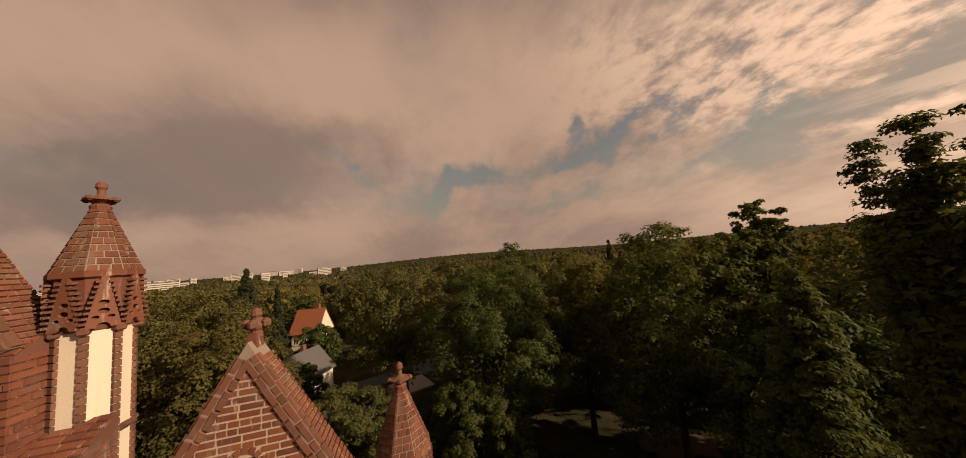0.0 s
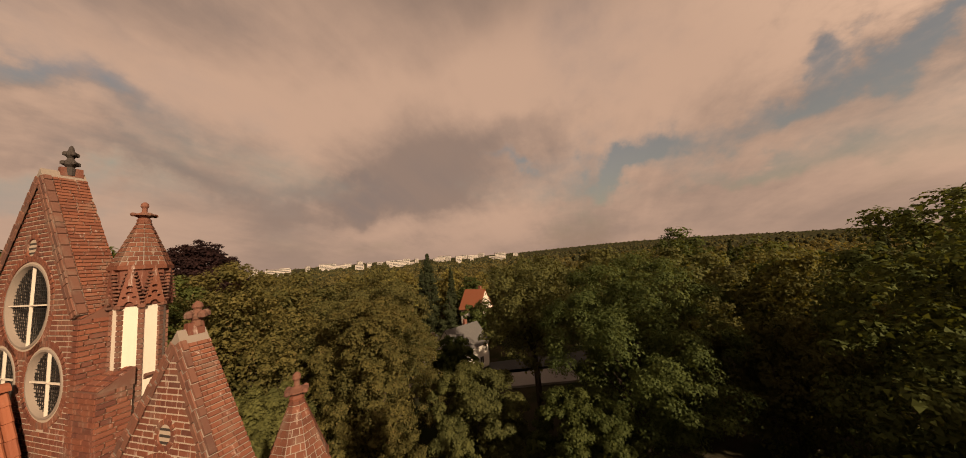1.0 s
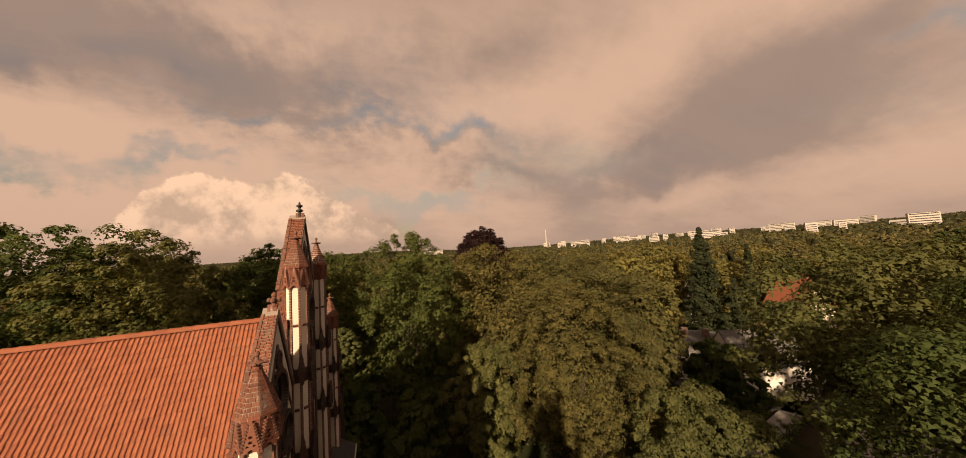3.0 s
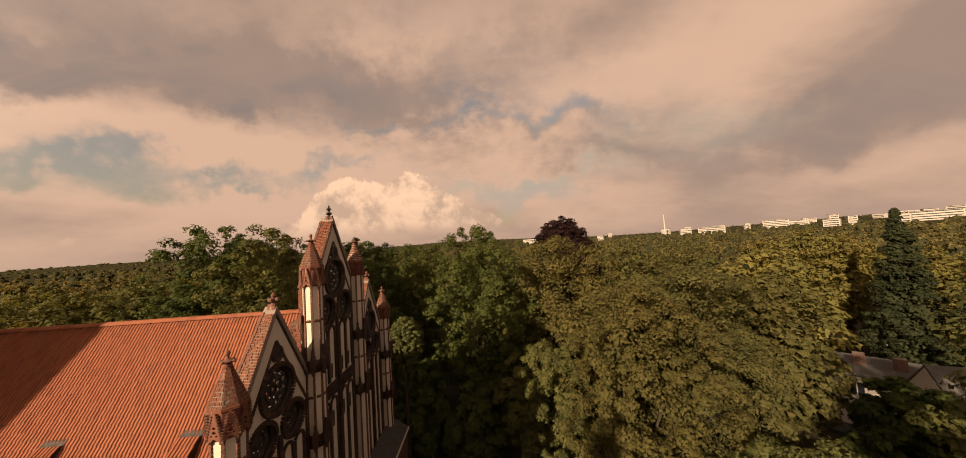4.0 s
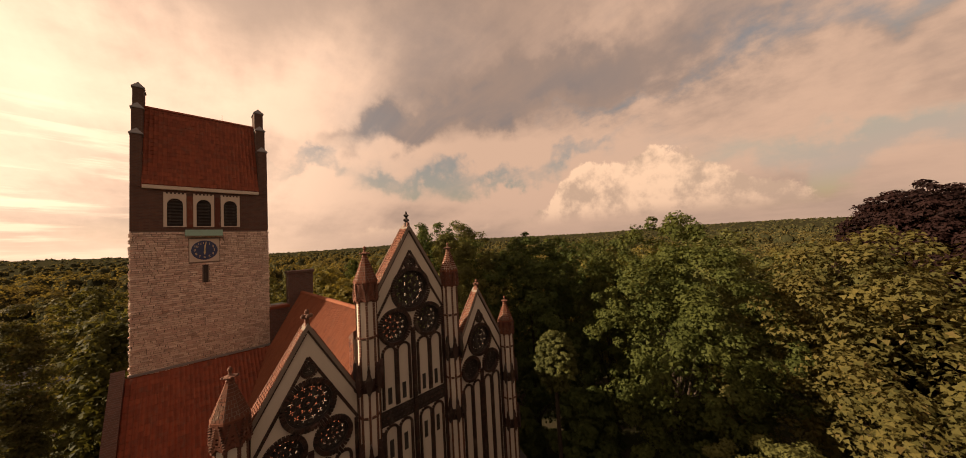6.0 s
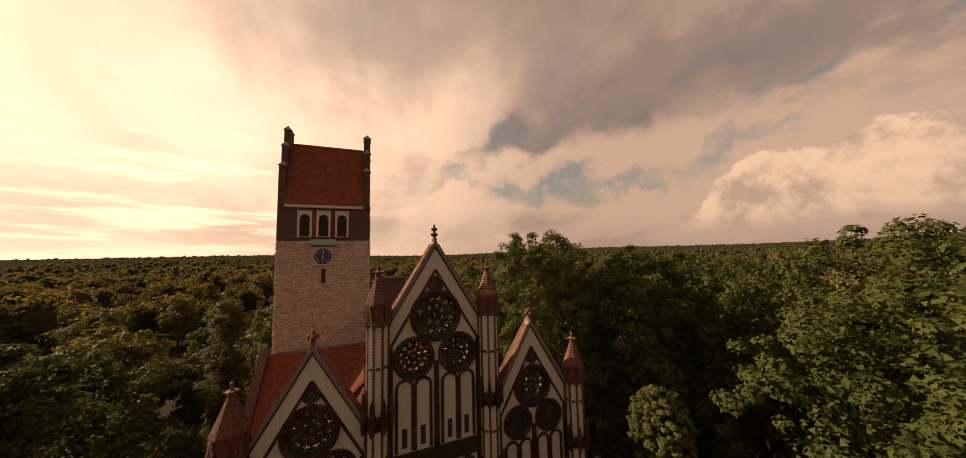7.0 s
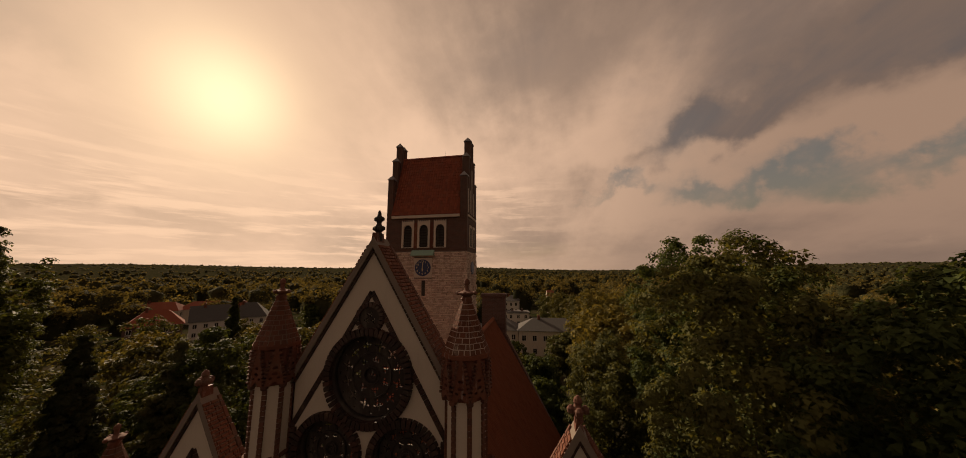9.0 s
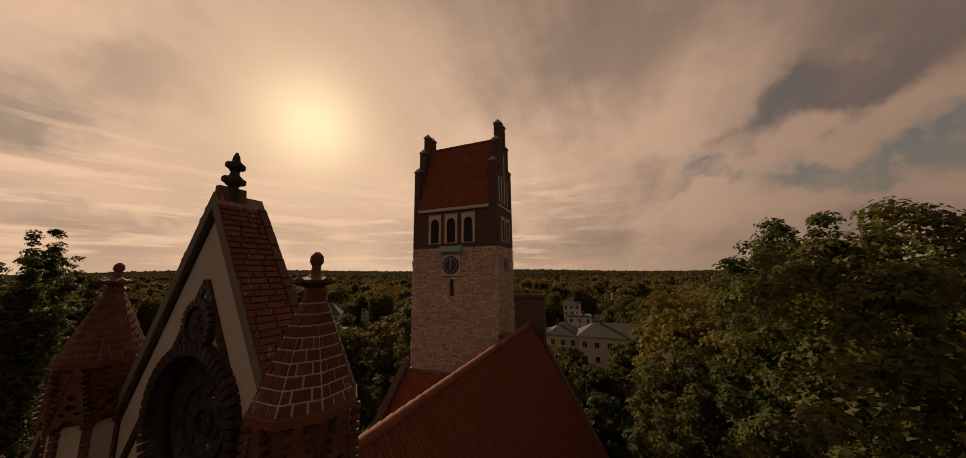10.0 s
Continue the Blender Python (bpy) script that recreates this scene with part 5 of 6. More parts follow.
def blades_mesh(v, name, corners=4):
    n = len(v) // corners
    me = bpy.data.meshes.new(name)
    me.vertices.add(len(v)), me.loops.add(len(v)), me.polygons.add(n)
    me.vertices.foreach_set("co", v.astype(np.float32).ravel())
    me.loops.foreach_set("vertex_index", np.arange(len(v), dtype=np.int32))
    me.polygons.foreach_set("loop_start", np.arange(0, len(v), corners, dtype=np.int32))
    me.update(calc_edges=True)
    return me


def tube(bm, pts, radii, sides=7):
    rings = []
    for i, (p, r) in enumerate(zip(pts, radii)):
        d = (pts[min(i + 1, len(pts) - 1)] - pts[max(i - 1, 0)]).normalized()
        a = d.orthogonal().normalized()
        c = d.cross(a)
        rings.append([bm.verts.new(p + (a * math.cos(2 * math.pi * k / sides) + c * math.sin(2 * math.pi * k / sides)) * r) for k in range(sides)])
    for p, q in zip(rings, rings[1:]):
        for k in range(sides):
            bm.faces.new((p[k], p[(k + 1) % sides], q[(k + 1) % sides], q[k]))
    bm.faces.new(rings[-1])


def crown_points(rng, n, r, z0, z1, kind):
    """Clump centres: boughs spread over a crown, each bough a lump with its clumps on the outside."""
    h = (z1 - z0) / 2
    if kind == "cone":
        f = rng.random(n) ** 0.75
        a = rng.random(n) * 2 * math.pi
        w = r * (1 - f) ** 0.85 * (0.55 + 0.45 * rng.random(n))
        return np.stack([w * np.cos(a), w * np.sin(a), z0 + (z1 - z0) * f], 1)
    if kind == "column":
        f, a = rng.random(n), rng.random(n) * 2 * math.pi
        w = r * np.sqrt(np.maximum(0.0, 1 - np.abs(2 * f - 0.9) ** 3)) * rng.random(n) ** 0.45
        return np.stack([w * np.cos(a), w * np.sin(a), z0 + (z1 - z0) * f], 1)
    if kind == "dome":
        d = rng.normal(size=(n, 3))
        d /= np.linalg.norm(d, axis=1)[:, None]
        d[:, 2] = np.where(d[:, 2] < -0.5, -d[:, 2], d[:, 2])
        u = 0.78 + 0.2 * rng.random(n)
        return np.stack([d[:, 0] * r * u, d[:, 1] * r * u, z0 + h + d[:, 2] * h * u], 1)
    if kind == "poplar":
        stems = 9
        i = rng.integers(0, stems, n)
        aa, out = np.arange(stems) * 2.4, r * (0.15 + 0.85 * (np.arange(stems) % 4) / 3)
        tall = 1 - 0.22 * rng.random(stems) * (np.arange(stems) > 0)
        f = rng.random(n) ** 0.8
        spread = 0.35 + 0.65 * f
        w = 0.36 * (0.4 + np.sin(np.pi * np.minimum(1.0, f * 0.9 + 0.12)))
        q = rng.normal(size=(n, 2)) * w[:, None] * 0.55
        return np.stack([out[i] * spread * np.cos(aa[i]) + q[:, 0], out[i] * spread * np.sin(aa[i]) + q[:, 1], z0 + (z1 - z0) * f * tall[i]], 1)
    boughs = 34 if h < r * 1.4 else 46
    k = np.arange(boughs) + 0.5
    zz = 1 - 1.75 * k / boughs
    aa = k * 2.39996 + rng.normal(size=boughs) * 0.35
    ww = np.sqrt(np.maximum(0.0, 1 - zz * zz))
    reach = 0.54 + 0.36 * rng.random(boughs)
    reach[:9] = 0.74 + 0.08 * rng.random(9)
    mid = np.stack([ww * np.cos(aa) * r * reach, ww * np.sin(aa) * r * reach, z0 + h + zz * h * (reach + 0.04)], 1)
    size = r * (0.16 + 0.12 * rng.random(boughs))
    i = rng.integers(0, boughs, n)
    d = rng.normal(size=(n, 3))
    away = mid - np.array([0, 0, z0 + h * 0.8])
    away /= np.linalg.norm(away, axis=1)[:, None]
    d = d / np.linalg.norm(d, axis=1)[:, None] + away[i] * 0.55 + np.array([0, 0, 0.25])
    d /= np.linalg.norm(d, axis=1)[:, None]
    u = 0.68 + 0.40 * rng.random(n) ** 0.7 + 0.16 * (rng.random(n) > 0.94)
    stretch = np.array([1, 1, max(0.75, min(1.6, h / r * 0.8))])
    pts = mid[i] + d * (size[i] * u)[:, None] * stretch
    core = rng.random(n) < 0.14
    pts[core] = np.array([0, 0, z0 + h]) + (pts[core] - np.array([0, 0, z0 + h])) * np.array([0.5, 0.5, 0.8])
    return pts


def make_tree(name, at, height, radius, base, mat, label, category="tree", kind="round", clumps=150, per=150, size=0.2, seed=1, at_turn=0.0, group=""):
    """A tree: tapered trunk with limbs, and a crown of many small leaves in clumps."""
    rng = np.random.default_rng(seed)
    z0, z1 = base, height
    c = crown_points(rng, clumps, radius * (0.98 if kind == "round" else 0.86), z0, z1 + radius * (0.14 if kind == "round" else 0.06), kind)
    corners = 3
    rad = radius * (0.10 + 0.105 * rng.random(len(c))) * {"column": 2.1, "dome": 1.5}.get(kind, 1.0)
    if kind == "dome":
        rad = rad * 0.42
    if kind in ("round", "poplar"):
        rad = (0.34 + 0.34 * rng.random(len(c))) * (max(0.85, min(1.9, radius / 6.0 * math.sqrt(620 / clumps))) if kind == "round" else 0.55)
    if kind == "cone":
        rad = rad * (0.3 + 1.5 * (1 - (c[:, 2] - z0) / (z1 - z0 + 0.5)))
    mid = np.array([0, 0, z0 + (z1 - z0) * 0.4])
    v = leaf_cloud(rng, c, rad, per, size, mid, 0.82 if kind == "round" else 0.6, 0.55 if kind != "cone" else 0.1, corners)
    deep = leaf_cloud(rng, c * np.array([0.52, 0.52, 0.95]) - np.array([0, 0, radius * 0.16]), np.full(len(c), radius * 0.17) if kind == "round" else rad * 1.7, max(8, per // 5), max(size * 1.3, min(size * 2.4, 0.2)) if size < 0.3 else size * 1.5, mid, corners=corners)
    v = np.concatenate([v, deep])
    t = thing(name, at, label, category, group)
    t.matrix_basis = Matrix.Translation(at) @ Matrix.Rotation(at_turn, 4, "Z")
    bm = bmesh.new()
    lean = Vector((rng.normal() * 0.3, rng.normal() * 0.3, 0))
    tr = max(0.16, radius * 0.055)
    top = z0 + (z1 - z0) * (0.62 if kind != "cone" else 0.95)
    line = [Vector((0, 0, -0.3)), Vector((0, 0, 0.5)), Vector((lean.x * 0.4, lean.y * 0.4, z0)), Vector((lean.x, lean.y, top))]
    tube(bm, line, [tr * 1.5, tr * 1.05, tr * 0.85, tr * 0.25], 9)
    picks = c[rng.permutation(len(c))[: 16 if kind != "cone" else 8]]
    for p in picks:
        q = Vector(p)
        k = rng.uniform(0.15, 0.6)
        s = line[2].lerp(line[3], k)
        if kind == "cone":
            s = Vector((0, 0, max(z0, q.z - 0.2)))
        m = s.lerp(q, 0.5) + Vector((rng.normal() * 0.25, rng.normal() * 0.25, 0.4))
        q = s.lerp(q, 0.5)
        tube(bm, [s, s.lerp(m, 0.5), q], [tr * 0.4, tr * 0.22, 0.03], 5)
    m = t.matrix_basis
    trunk = as_mesh(bm)
    part("trunk", trunk, bark, t, m=m)
    part("crown", blades_mesh(v, "crown", corners), mat, t, m=m)
    return t


LIME = "tall lime tree in full leaf, yellow-green crown"
MAPLE = "dense maple tree in deep green leaf"
NEAR = [
    # name, x, y, height, radius, crown base, leaves, label, kind, clumps, per, size, seed
    ("maple_tree", -14.4, -12.4, 23.9, 6.0, 3.5, leaf_maple, MAPLE, "round", 161, 304, 0.17, 61),
    ("maple_tree", -15.8, -20.6, 25.4, 5.4, 3.5, leaf_dark, MAPLE, "round", 161, 304, 0.17, 62),
    ("maple_tree", -17.4, -5.6, 23.2, 5.6, 3.0, leaf_dark, "dense maple tree shading the churchyard", "round", 110, 700, 0.12, 2),
    ("maple_tree", -19.0, -17.5, 24.8, 6.4, 4.0, leaf_dark, "old dark green maple tree in the park", "round", 133, 92, 0.22, 3),
    ("maple_tree", -18.3, 6.4, 23.4, 6.0, 3.0, leaf_dark, "round-headed maple tree of deep green", "round", 110, 700, 0.12, 4),
    ("lime_tree", -18.5, 16.8, 21.3, 7.4, 2.5, leaf_lime, LIME, "round", 186, 304, 0.16, 5),
    ("lime_tree", -9.5, 23.5, 19.6, 7.0, 2.5, leaf_lime, "broad lime tree with sunlit yellow-green leaves", "round", 105, 1150, 0.085, 6),
    ("lime_tree", -5.5, 17.5, 18.2, 5.4, 2.5, leaf_lime, "lime tree with hanging yellow-green branches", "round", 105, 1150, 0.085, 7),
    ("lime_tree", -25.0, 26.0, 20.4, 7.0, 3.0, leaf_lime, LIME, "round", 111, 224, 0.2, 8),
    ("ash_tree", 6.5, 31.0, 20.0, 7.0, 8.5, leaf_maple, "open-crowned ash tree beside the street", "round", 149, 200, 0.16, 9),
    ("lime_tree", 15.2, 22.5, 20.4, 7.4, 3.0, leaf_dark, "very broad lime tree in deep green leaf", "round", 105, 1150, 0.085, 10),
    ("oak_tree", 28.0, 15.0, 22.0, 6.5, 3.0, leaf_dark, "dark oak tree in the evening shade", "round", 141, 99, 0.22, 11),
    ("oak_tree", 24.0, 37.0, 20.0, 7.4, 4.0, leaf_maple, "broad oak tree beyond the limes", "round", 133, 92, 0.24, 12),
    ("poplar_tree", 18.1, -2.15, 23.7, 1.4, 9.0, leaf_dark, "tall many-stemmed poplar tree beside the church", "poplar", 1300, 60, 0.09, 13),
    ("maple_tree", 19.5, -13.0, 18.4, 5.2, 3.0, leaf_dark, "shaded maple tree beside the church", "round", 133, 173, 0.16, 14),
    ("lime_tree", 28.0, -18.5, 16.0, 6.2, 3.0, leaf_lime, "lime tree with a sunlit top", "round", 133, 99, 0.2, 15),
    ("lime_tree", 33.0, -8.0, 17.4, 6.0, 3.0, leaf_lime, "lime tree in warm evening light", "round", 125, 92, 0.21, 16),
    ("columnar_poplar", 15.6, -26.5, 19.9, 2.1, 1.5, leaf_lime, "columnar poplar tree with dense pale leaves", "column", 110, 420, 0.11, 17),
    ("poplar_tree", 21.4, -3.5, 25.2, 1.7, 10.0, leaf_dark, "tall many-stemmed poplar tree beside its twin", "poplar", 1300, 60, 0.1, 63),
    ("fir_tree", 17.8, -4.9, 19.9, 4.0, 2.0, leaf_needle, "dark fir tree close beside the church", "cone", 260, 190, 0.14, 64),
    ("cedar_tree", 21.5, 2.4, 19.6, 5.0, 2.0, leaf_dark, "dark cedar tree with layered boughs", "cone", 260, 170, 0.15, 66),
    ("yew_tree", 20.0, -10.5, 18.2, 5.0, 2.0, leaf_cedar, "olive yew tree with drooping boughs", "cone", 120, 420, 0.13, 18),
    ("copper_beech", -31.5, 20.4, 25.5, 6.6, 4.0, leaf_copper, "domed copper beech with almost black-purple leaves", "dome", 900, 75, 0.2, 19),
    ("spruce_tree", -21.0, 59.0, 22.9, 5.0, 2.0, leaf_needle, "dark spire-shaped spruce tree", "cone", 260, 70, 0.3, 20),
    ("young_maple", -11.6, 0.2, 16.2, 1.8, 11.6, leaf_maple, "small pale green maple in the shade", "dome", 260, 64, 0.12, 21),
    ("maple_tree", -12.8, 6.2, 9.0, 3.0, 0.8, leaf_dark, "low dark maple tree under taller crowns", "round", 90, 90, 0.2, 67),
    ("maple_tree", -14.6, 0.6, 10.5, 3.2, 0.8, leaf_dark, "low dark maple tree under taller crowns", "round", 90, 90, 0.2, 68),
    ("maple_tree", -12.4, -4.6, 8.5, 2.8, 0.8, leaf_dark, "low dark maple tree close to the nave", "round", 90, 90, 0.2, 69),
    ("maple_tree", 12.0, -34.0, 17.5, 5.5, 3.0, leaf_maple, "maple tree standing behind the tower", "round", 99, 103, 0.25, 22),
    ("maple_tree", 34.0, 4.5, 20.8, 6.2, 3.0, leaf_dark, "dark maple tree at the park's edge", "round", 116, 84, 0.24, 23),
    ("maple_tree", -28.0, -8.5, 22.2, 6.8, 3.0, leaf_dark, "dark spreading maple tree", "round", 116, 84, 0.25, 24),
    ("lime_tree", -31.0, 9.0, 22.0, 6.4, 3.0, leaf_maple, "tall green lime tree in the park", "round", 116, 84, 0.25, 25),
    ("oak_tree", 38.0, 25.0, 21.6, 5.6, 3.0, leaf_dark, "tall dark oak tree above its neighbours", "round", 116, 84, 0.24, 26),
    ("lime_tree", 2.0, 22.0, 11.2, 4.6, 2.0, leaf_maple, "lower lime tree under the taller crowns", "round", 108, 161, 0.16, 27),
    ("maple_tree", 11.0, 17.5, 11.5, 4.4, 1.5, leaf_dark, "small dark maple tree in deep shade", "round", 108, 146, 0.16, 28),
    ("maple_tree", -10.5, 12.0, 13.0, 3.8, 2.0, leaf_maple, "young maple tree between the limes", "round", 99, 161, 0.16, 29),
    ("maple_tree", 27.0, 26.0, 19.4, 6.2, 3.0, leaf_maple, "maple tree with sun on its crown", "round", 125, 92, 0.22, 30),
    ("maple_tree", 14.0, -9.5, 11.0, 3.4, 2.0, leaf_maple, "low maple tree beside the nave", "round", 91, 146, 0.16, 31),
    ("maple_tree", -24.0, -1.0, 21.4, 6.2, 2.5, leaf_dark, "maple tree deep in the park", "round", 121, 72, 0.23, 32),
    ("lime_tree", -27.5, 16.5, 20.5, 5.6, 2.5, leaf_lime, "lime tree behind its larger neighbour", "round", 121, 72, 0.22, 33),
    ("lime_tree", -17.5, 28.5, 18.8, 5.8, 2.5, leaf_lime, "lime tree along the street", "round", 121, 72, 0.22, 34),
    ("maple_tree", 17.0, 35.5, 18.6, 5.8, 2.5, leaf_maple, "maple tree along the street", "round", 121, 67, 0.23, 36),
    ("oak_tree", 31.0, 32.0, 20.4, 6.2, 2.5, leaf_dark, "oak tree among the limes", "round", 121, 67, 0.24, 37),
    ("maple_tree", 36.0, 14.5, 21.0, 5.8, 2.5, leaf_dark, "dark maple tree in the park's shade", "round", 121, 67, 0.24, 38),
    ("maple_tree", 28.0, 6.0, 17.5, 4.8, 2.0, leaf_dark, "lower dark maple tree in shade", "round", 121, 67, 0.22, 39),
    ("lime_tree", 24.5, -26.0, 16.0, 5.0, 2.5, leaf_lime, "lime tree catching the low sun", "round", 121, 67, 0.22, 40),
    ("maple_tree", -10.5, -27.0, 16.0, 5.0, 2.5, leaf_maple, "maple tree south of the nave", "round", 121, 67, 0.22, 41),
    ("maple_tree", -19.0, -29.5, 19.0, 5.8, 2.5, leaf_maple, "maple tree in the southern gardens", "round", 121, 67, 0.23, 42),
    ("lime_tree", 34.5, -19.0, 15.5, 5.4, 2.5, leaf_lime, "lime tree with glowing leaf edges", "round", 121, 67, 0.23, 43),
    ("oak_tree", 40.5, 14.3, 24.2, 3.8, 6.0, leaf_dark, "tall dark oak tree above its neighbours", "round", 230, 90, 0.22, 44),
    ("oak_tree", 27.8, 48.3, 23.0, 6.2, 4.0, leaf_dark, "dark domed oak tree on the skyline", "round", 230, 90, 0.22, 57),
    ("lime_tree", -11.8, 33.5, 17.5, 4.2, 2.5, leaf_lime, "lime tree in front of a white house", "round", 120, 180, 0.15, 45),
    ("maple_tree", -6.9, 38.0, 9.4, 3.7, 1.2, leaf_dark, "dark maple tree beside the garden house", "round", 90, 117, 0.2, 46),
    ("maple_tree", -9.3, 58.6, 11.0, 4.4, 1.2, leaf_dark, "low dark maple tree in a garden", "round", 80, 99, 0.22, 47),
    ("maple_tree", 31.0, -41.0, 13.5, 5.4, 1.5, leaf_far, "spreading maple tree behind the church", "round", 90, 99, 0.25, 48),
    ("maple_tree", 38.0, -49.0, 13.0, 5.4, 1.5, leaf_far, "broad maple tree behind the church", "round", 90, 99, 0.25, 49),
    ("maple_tree", 22.0, -40.0, 11.0, 4.6, 1.5, leaf_maple, "rounded maple tree behind the church", "round", 90, 99, 0.22, 50),
    ("spruce_tree", -15.5, 57.5, 14.0, 4.6, 1.0, leaf_needle, "young dark spruce tree beside a white house", "cone", 80, 120, 0.24, 51),
    ("maple_tree", -9.0, -61.0, 9.5, 4.6, 1.0, leaf_maple, "low maple tree before the apartment house", "round", 80, 90, 0.22, 52),
    ("maple_tree", 2.5, -56.0, 8.5, 4.2, 1.0, leaf_dark, "low dark maple tree behind the nave", "round", 80, 90, 0.22, 53),
    ("maple_tree", -15.0, -50.0, 11.5, 4.8, 1.0, leaf_maple, "rounded maple tree behind the nave", "round", 80, 90, 0.22, 54),
    ("maple_tree", -3.0, -45.0, 9.0, 4.4, 1.0, leaf_dark, "shaded maple tree behind the nave", "round", 80, 90, 0.22, 55),
    ("maple_tree", -3.5, -32.0, 9.5, 4.4, 1.0, leaf_dark, "shaded maple tree close to the nave", "round", 80, 99, 0.2, 56),
]
for nm, x, y, h, r, b, mat, lab, kd, cl, pr, sz, sd in NEAR:
    if kd == "round":
        # finer leaves and more sprays the nearer the tree stands
        away = math.hypot(x - 4, y - 3)
        close = -12 < x < 20 and 10 < y < 25
        cl, pr, sz = (430, 150, 0.14) if close else (380, 114, 0.19) if away < 24 else (310, 80, 0.21) if away < 34 else (300, 32, 0.34)
    make_tree(nm, (x, y, -0.1), h, r, b, mat, lab, "tree", kd, cl, pr, sz, sd, sd * 1.7)


# ---- middle distance: repeated trees of the town's gardens ----
def clear_of_town(x, y):
    for bx, by, br in TOWN:
        if math.hypot(x - bx, y - by) < br:
            return False
    return True


TOWN = [(-2, 45, 7), (5, 50, 9), (-7, 58, 6), (-8, 40, 6), (-12, 44, 5), (-18, 50, 8), (-10, 51, 7), (-12, 67, 8), (-39, 79, 8), (-14, 56, 6), (-5, -81, 13), (-5, -66, 9), (5, -78, 8), (9, -140, 9), (-14, -156, 11), (8, -120, 8), (-9, -130, 9), (0, -100, 9), (22, -62, 8), (18, -46, 6), (11, -92, 12), (10, -76, 7), (11, -60, 6), (108, -94, 17), (125, -66, 14), (116, -79, 12), (110, -58, 10), (104, -70, 10), (96, -52, 8), (92, -62, 8), (84, -54, 7), (97, -84, 11), (92, -80, 9), (80, -68, 8), (152, -106, 14), (128, -92, 10), (90, -94, 8), (33, 21, 5), (38, 27, 5)]
models = []
KINDS = [("garden_tree", 17, 5.4, 2.5, leaf_far, "round", "leafy green tree in a town garden"), ("lime_tree", 15.5, 5.0, 2, leaf_lime, "round", "yellow-green lime tree in a garden"),
         ("maple_tree", 18, 5.8, 3, leaf_maple, "round", "green maple tree in a garden"), ("oak_tree", 16.5, 4.8, 2, leaf_dark, "round", "dark oak tree in a garden"),
         ("spruce_tree", 19, 3.2, 1.5, leaf_needle, "cone", "dark narrow spruce tree in a garden"), ("chestnut_tree", 14.5, 5.2, 2, leaf_far, "round", "round-headed chestnut tree in a garden")]
for i, (nm, h, r, b, mat, kd, lab) in enumerate(KINDS):
    place_at = ((-46, 40), (-44, 60), (46, 32), (48, 8), (44, -34), (-48, -30))[i]
    models.append(make_tree(nm, (*place_at, -0.1), h, r, b, mat, lab, "tree", kd, 170, 22, 0.45, 100 + i, 0.0, "trees of the gardens"))
rnd = random.Random(77)
stands = []
tries = 0
while len(stands) < 200 and tries < 20000:
    tries += 1
    d, a = 37 + 80 * rnd.random() ** 0.85, rnd.random() * 2 * math.pi
    x, y = d * math.sin(a), d * math.cos(a)
    if (abs(x) < 19 and -34 < y < 16) or not clear_of_town(x, y) or any(math.hypot(x - p, y - q) < 5.6 for p, q in stands) or any(math.hypot(x - n[1], y - n[2]) < n[4] * 0.62 + 3.0 for n in NEAR):
        continue
    stands.append((x, y))
    s = (0.78 + 0.36 * rnd.random()) * (0.74 if x > 25 and y < -18 else 1.0)
    m = Matrix.Translation((x, y, -0.1)) @ Matrix.Rotation(rnd.random() * 6.28, 4, "Z") @ Matrix.Diagonal((s, s, s * (0.9 + 0.2 * rnd.random()), 1))
    copy_thing(rnd.choice(models[:4] + models[:3] + models[5:] + ([models[4]] if rnd.random() < 0.5 else [])), m)


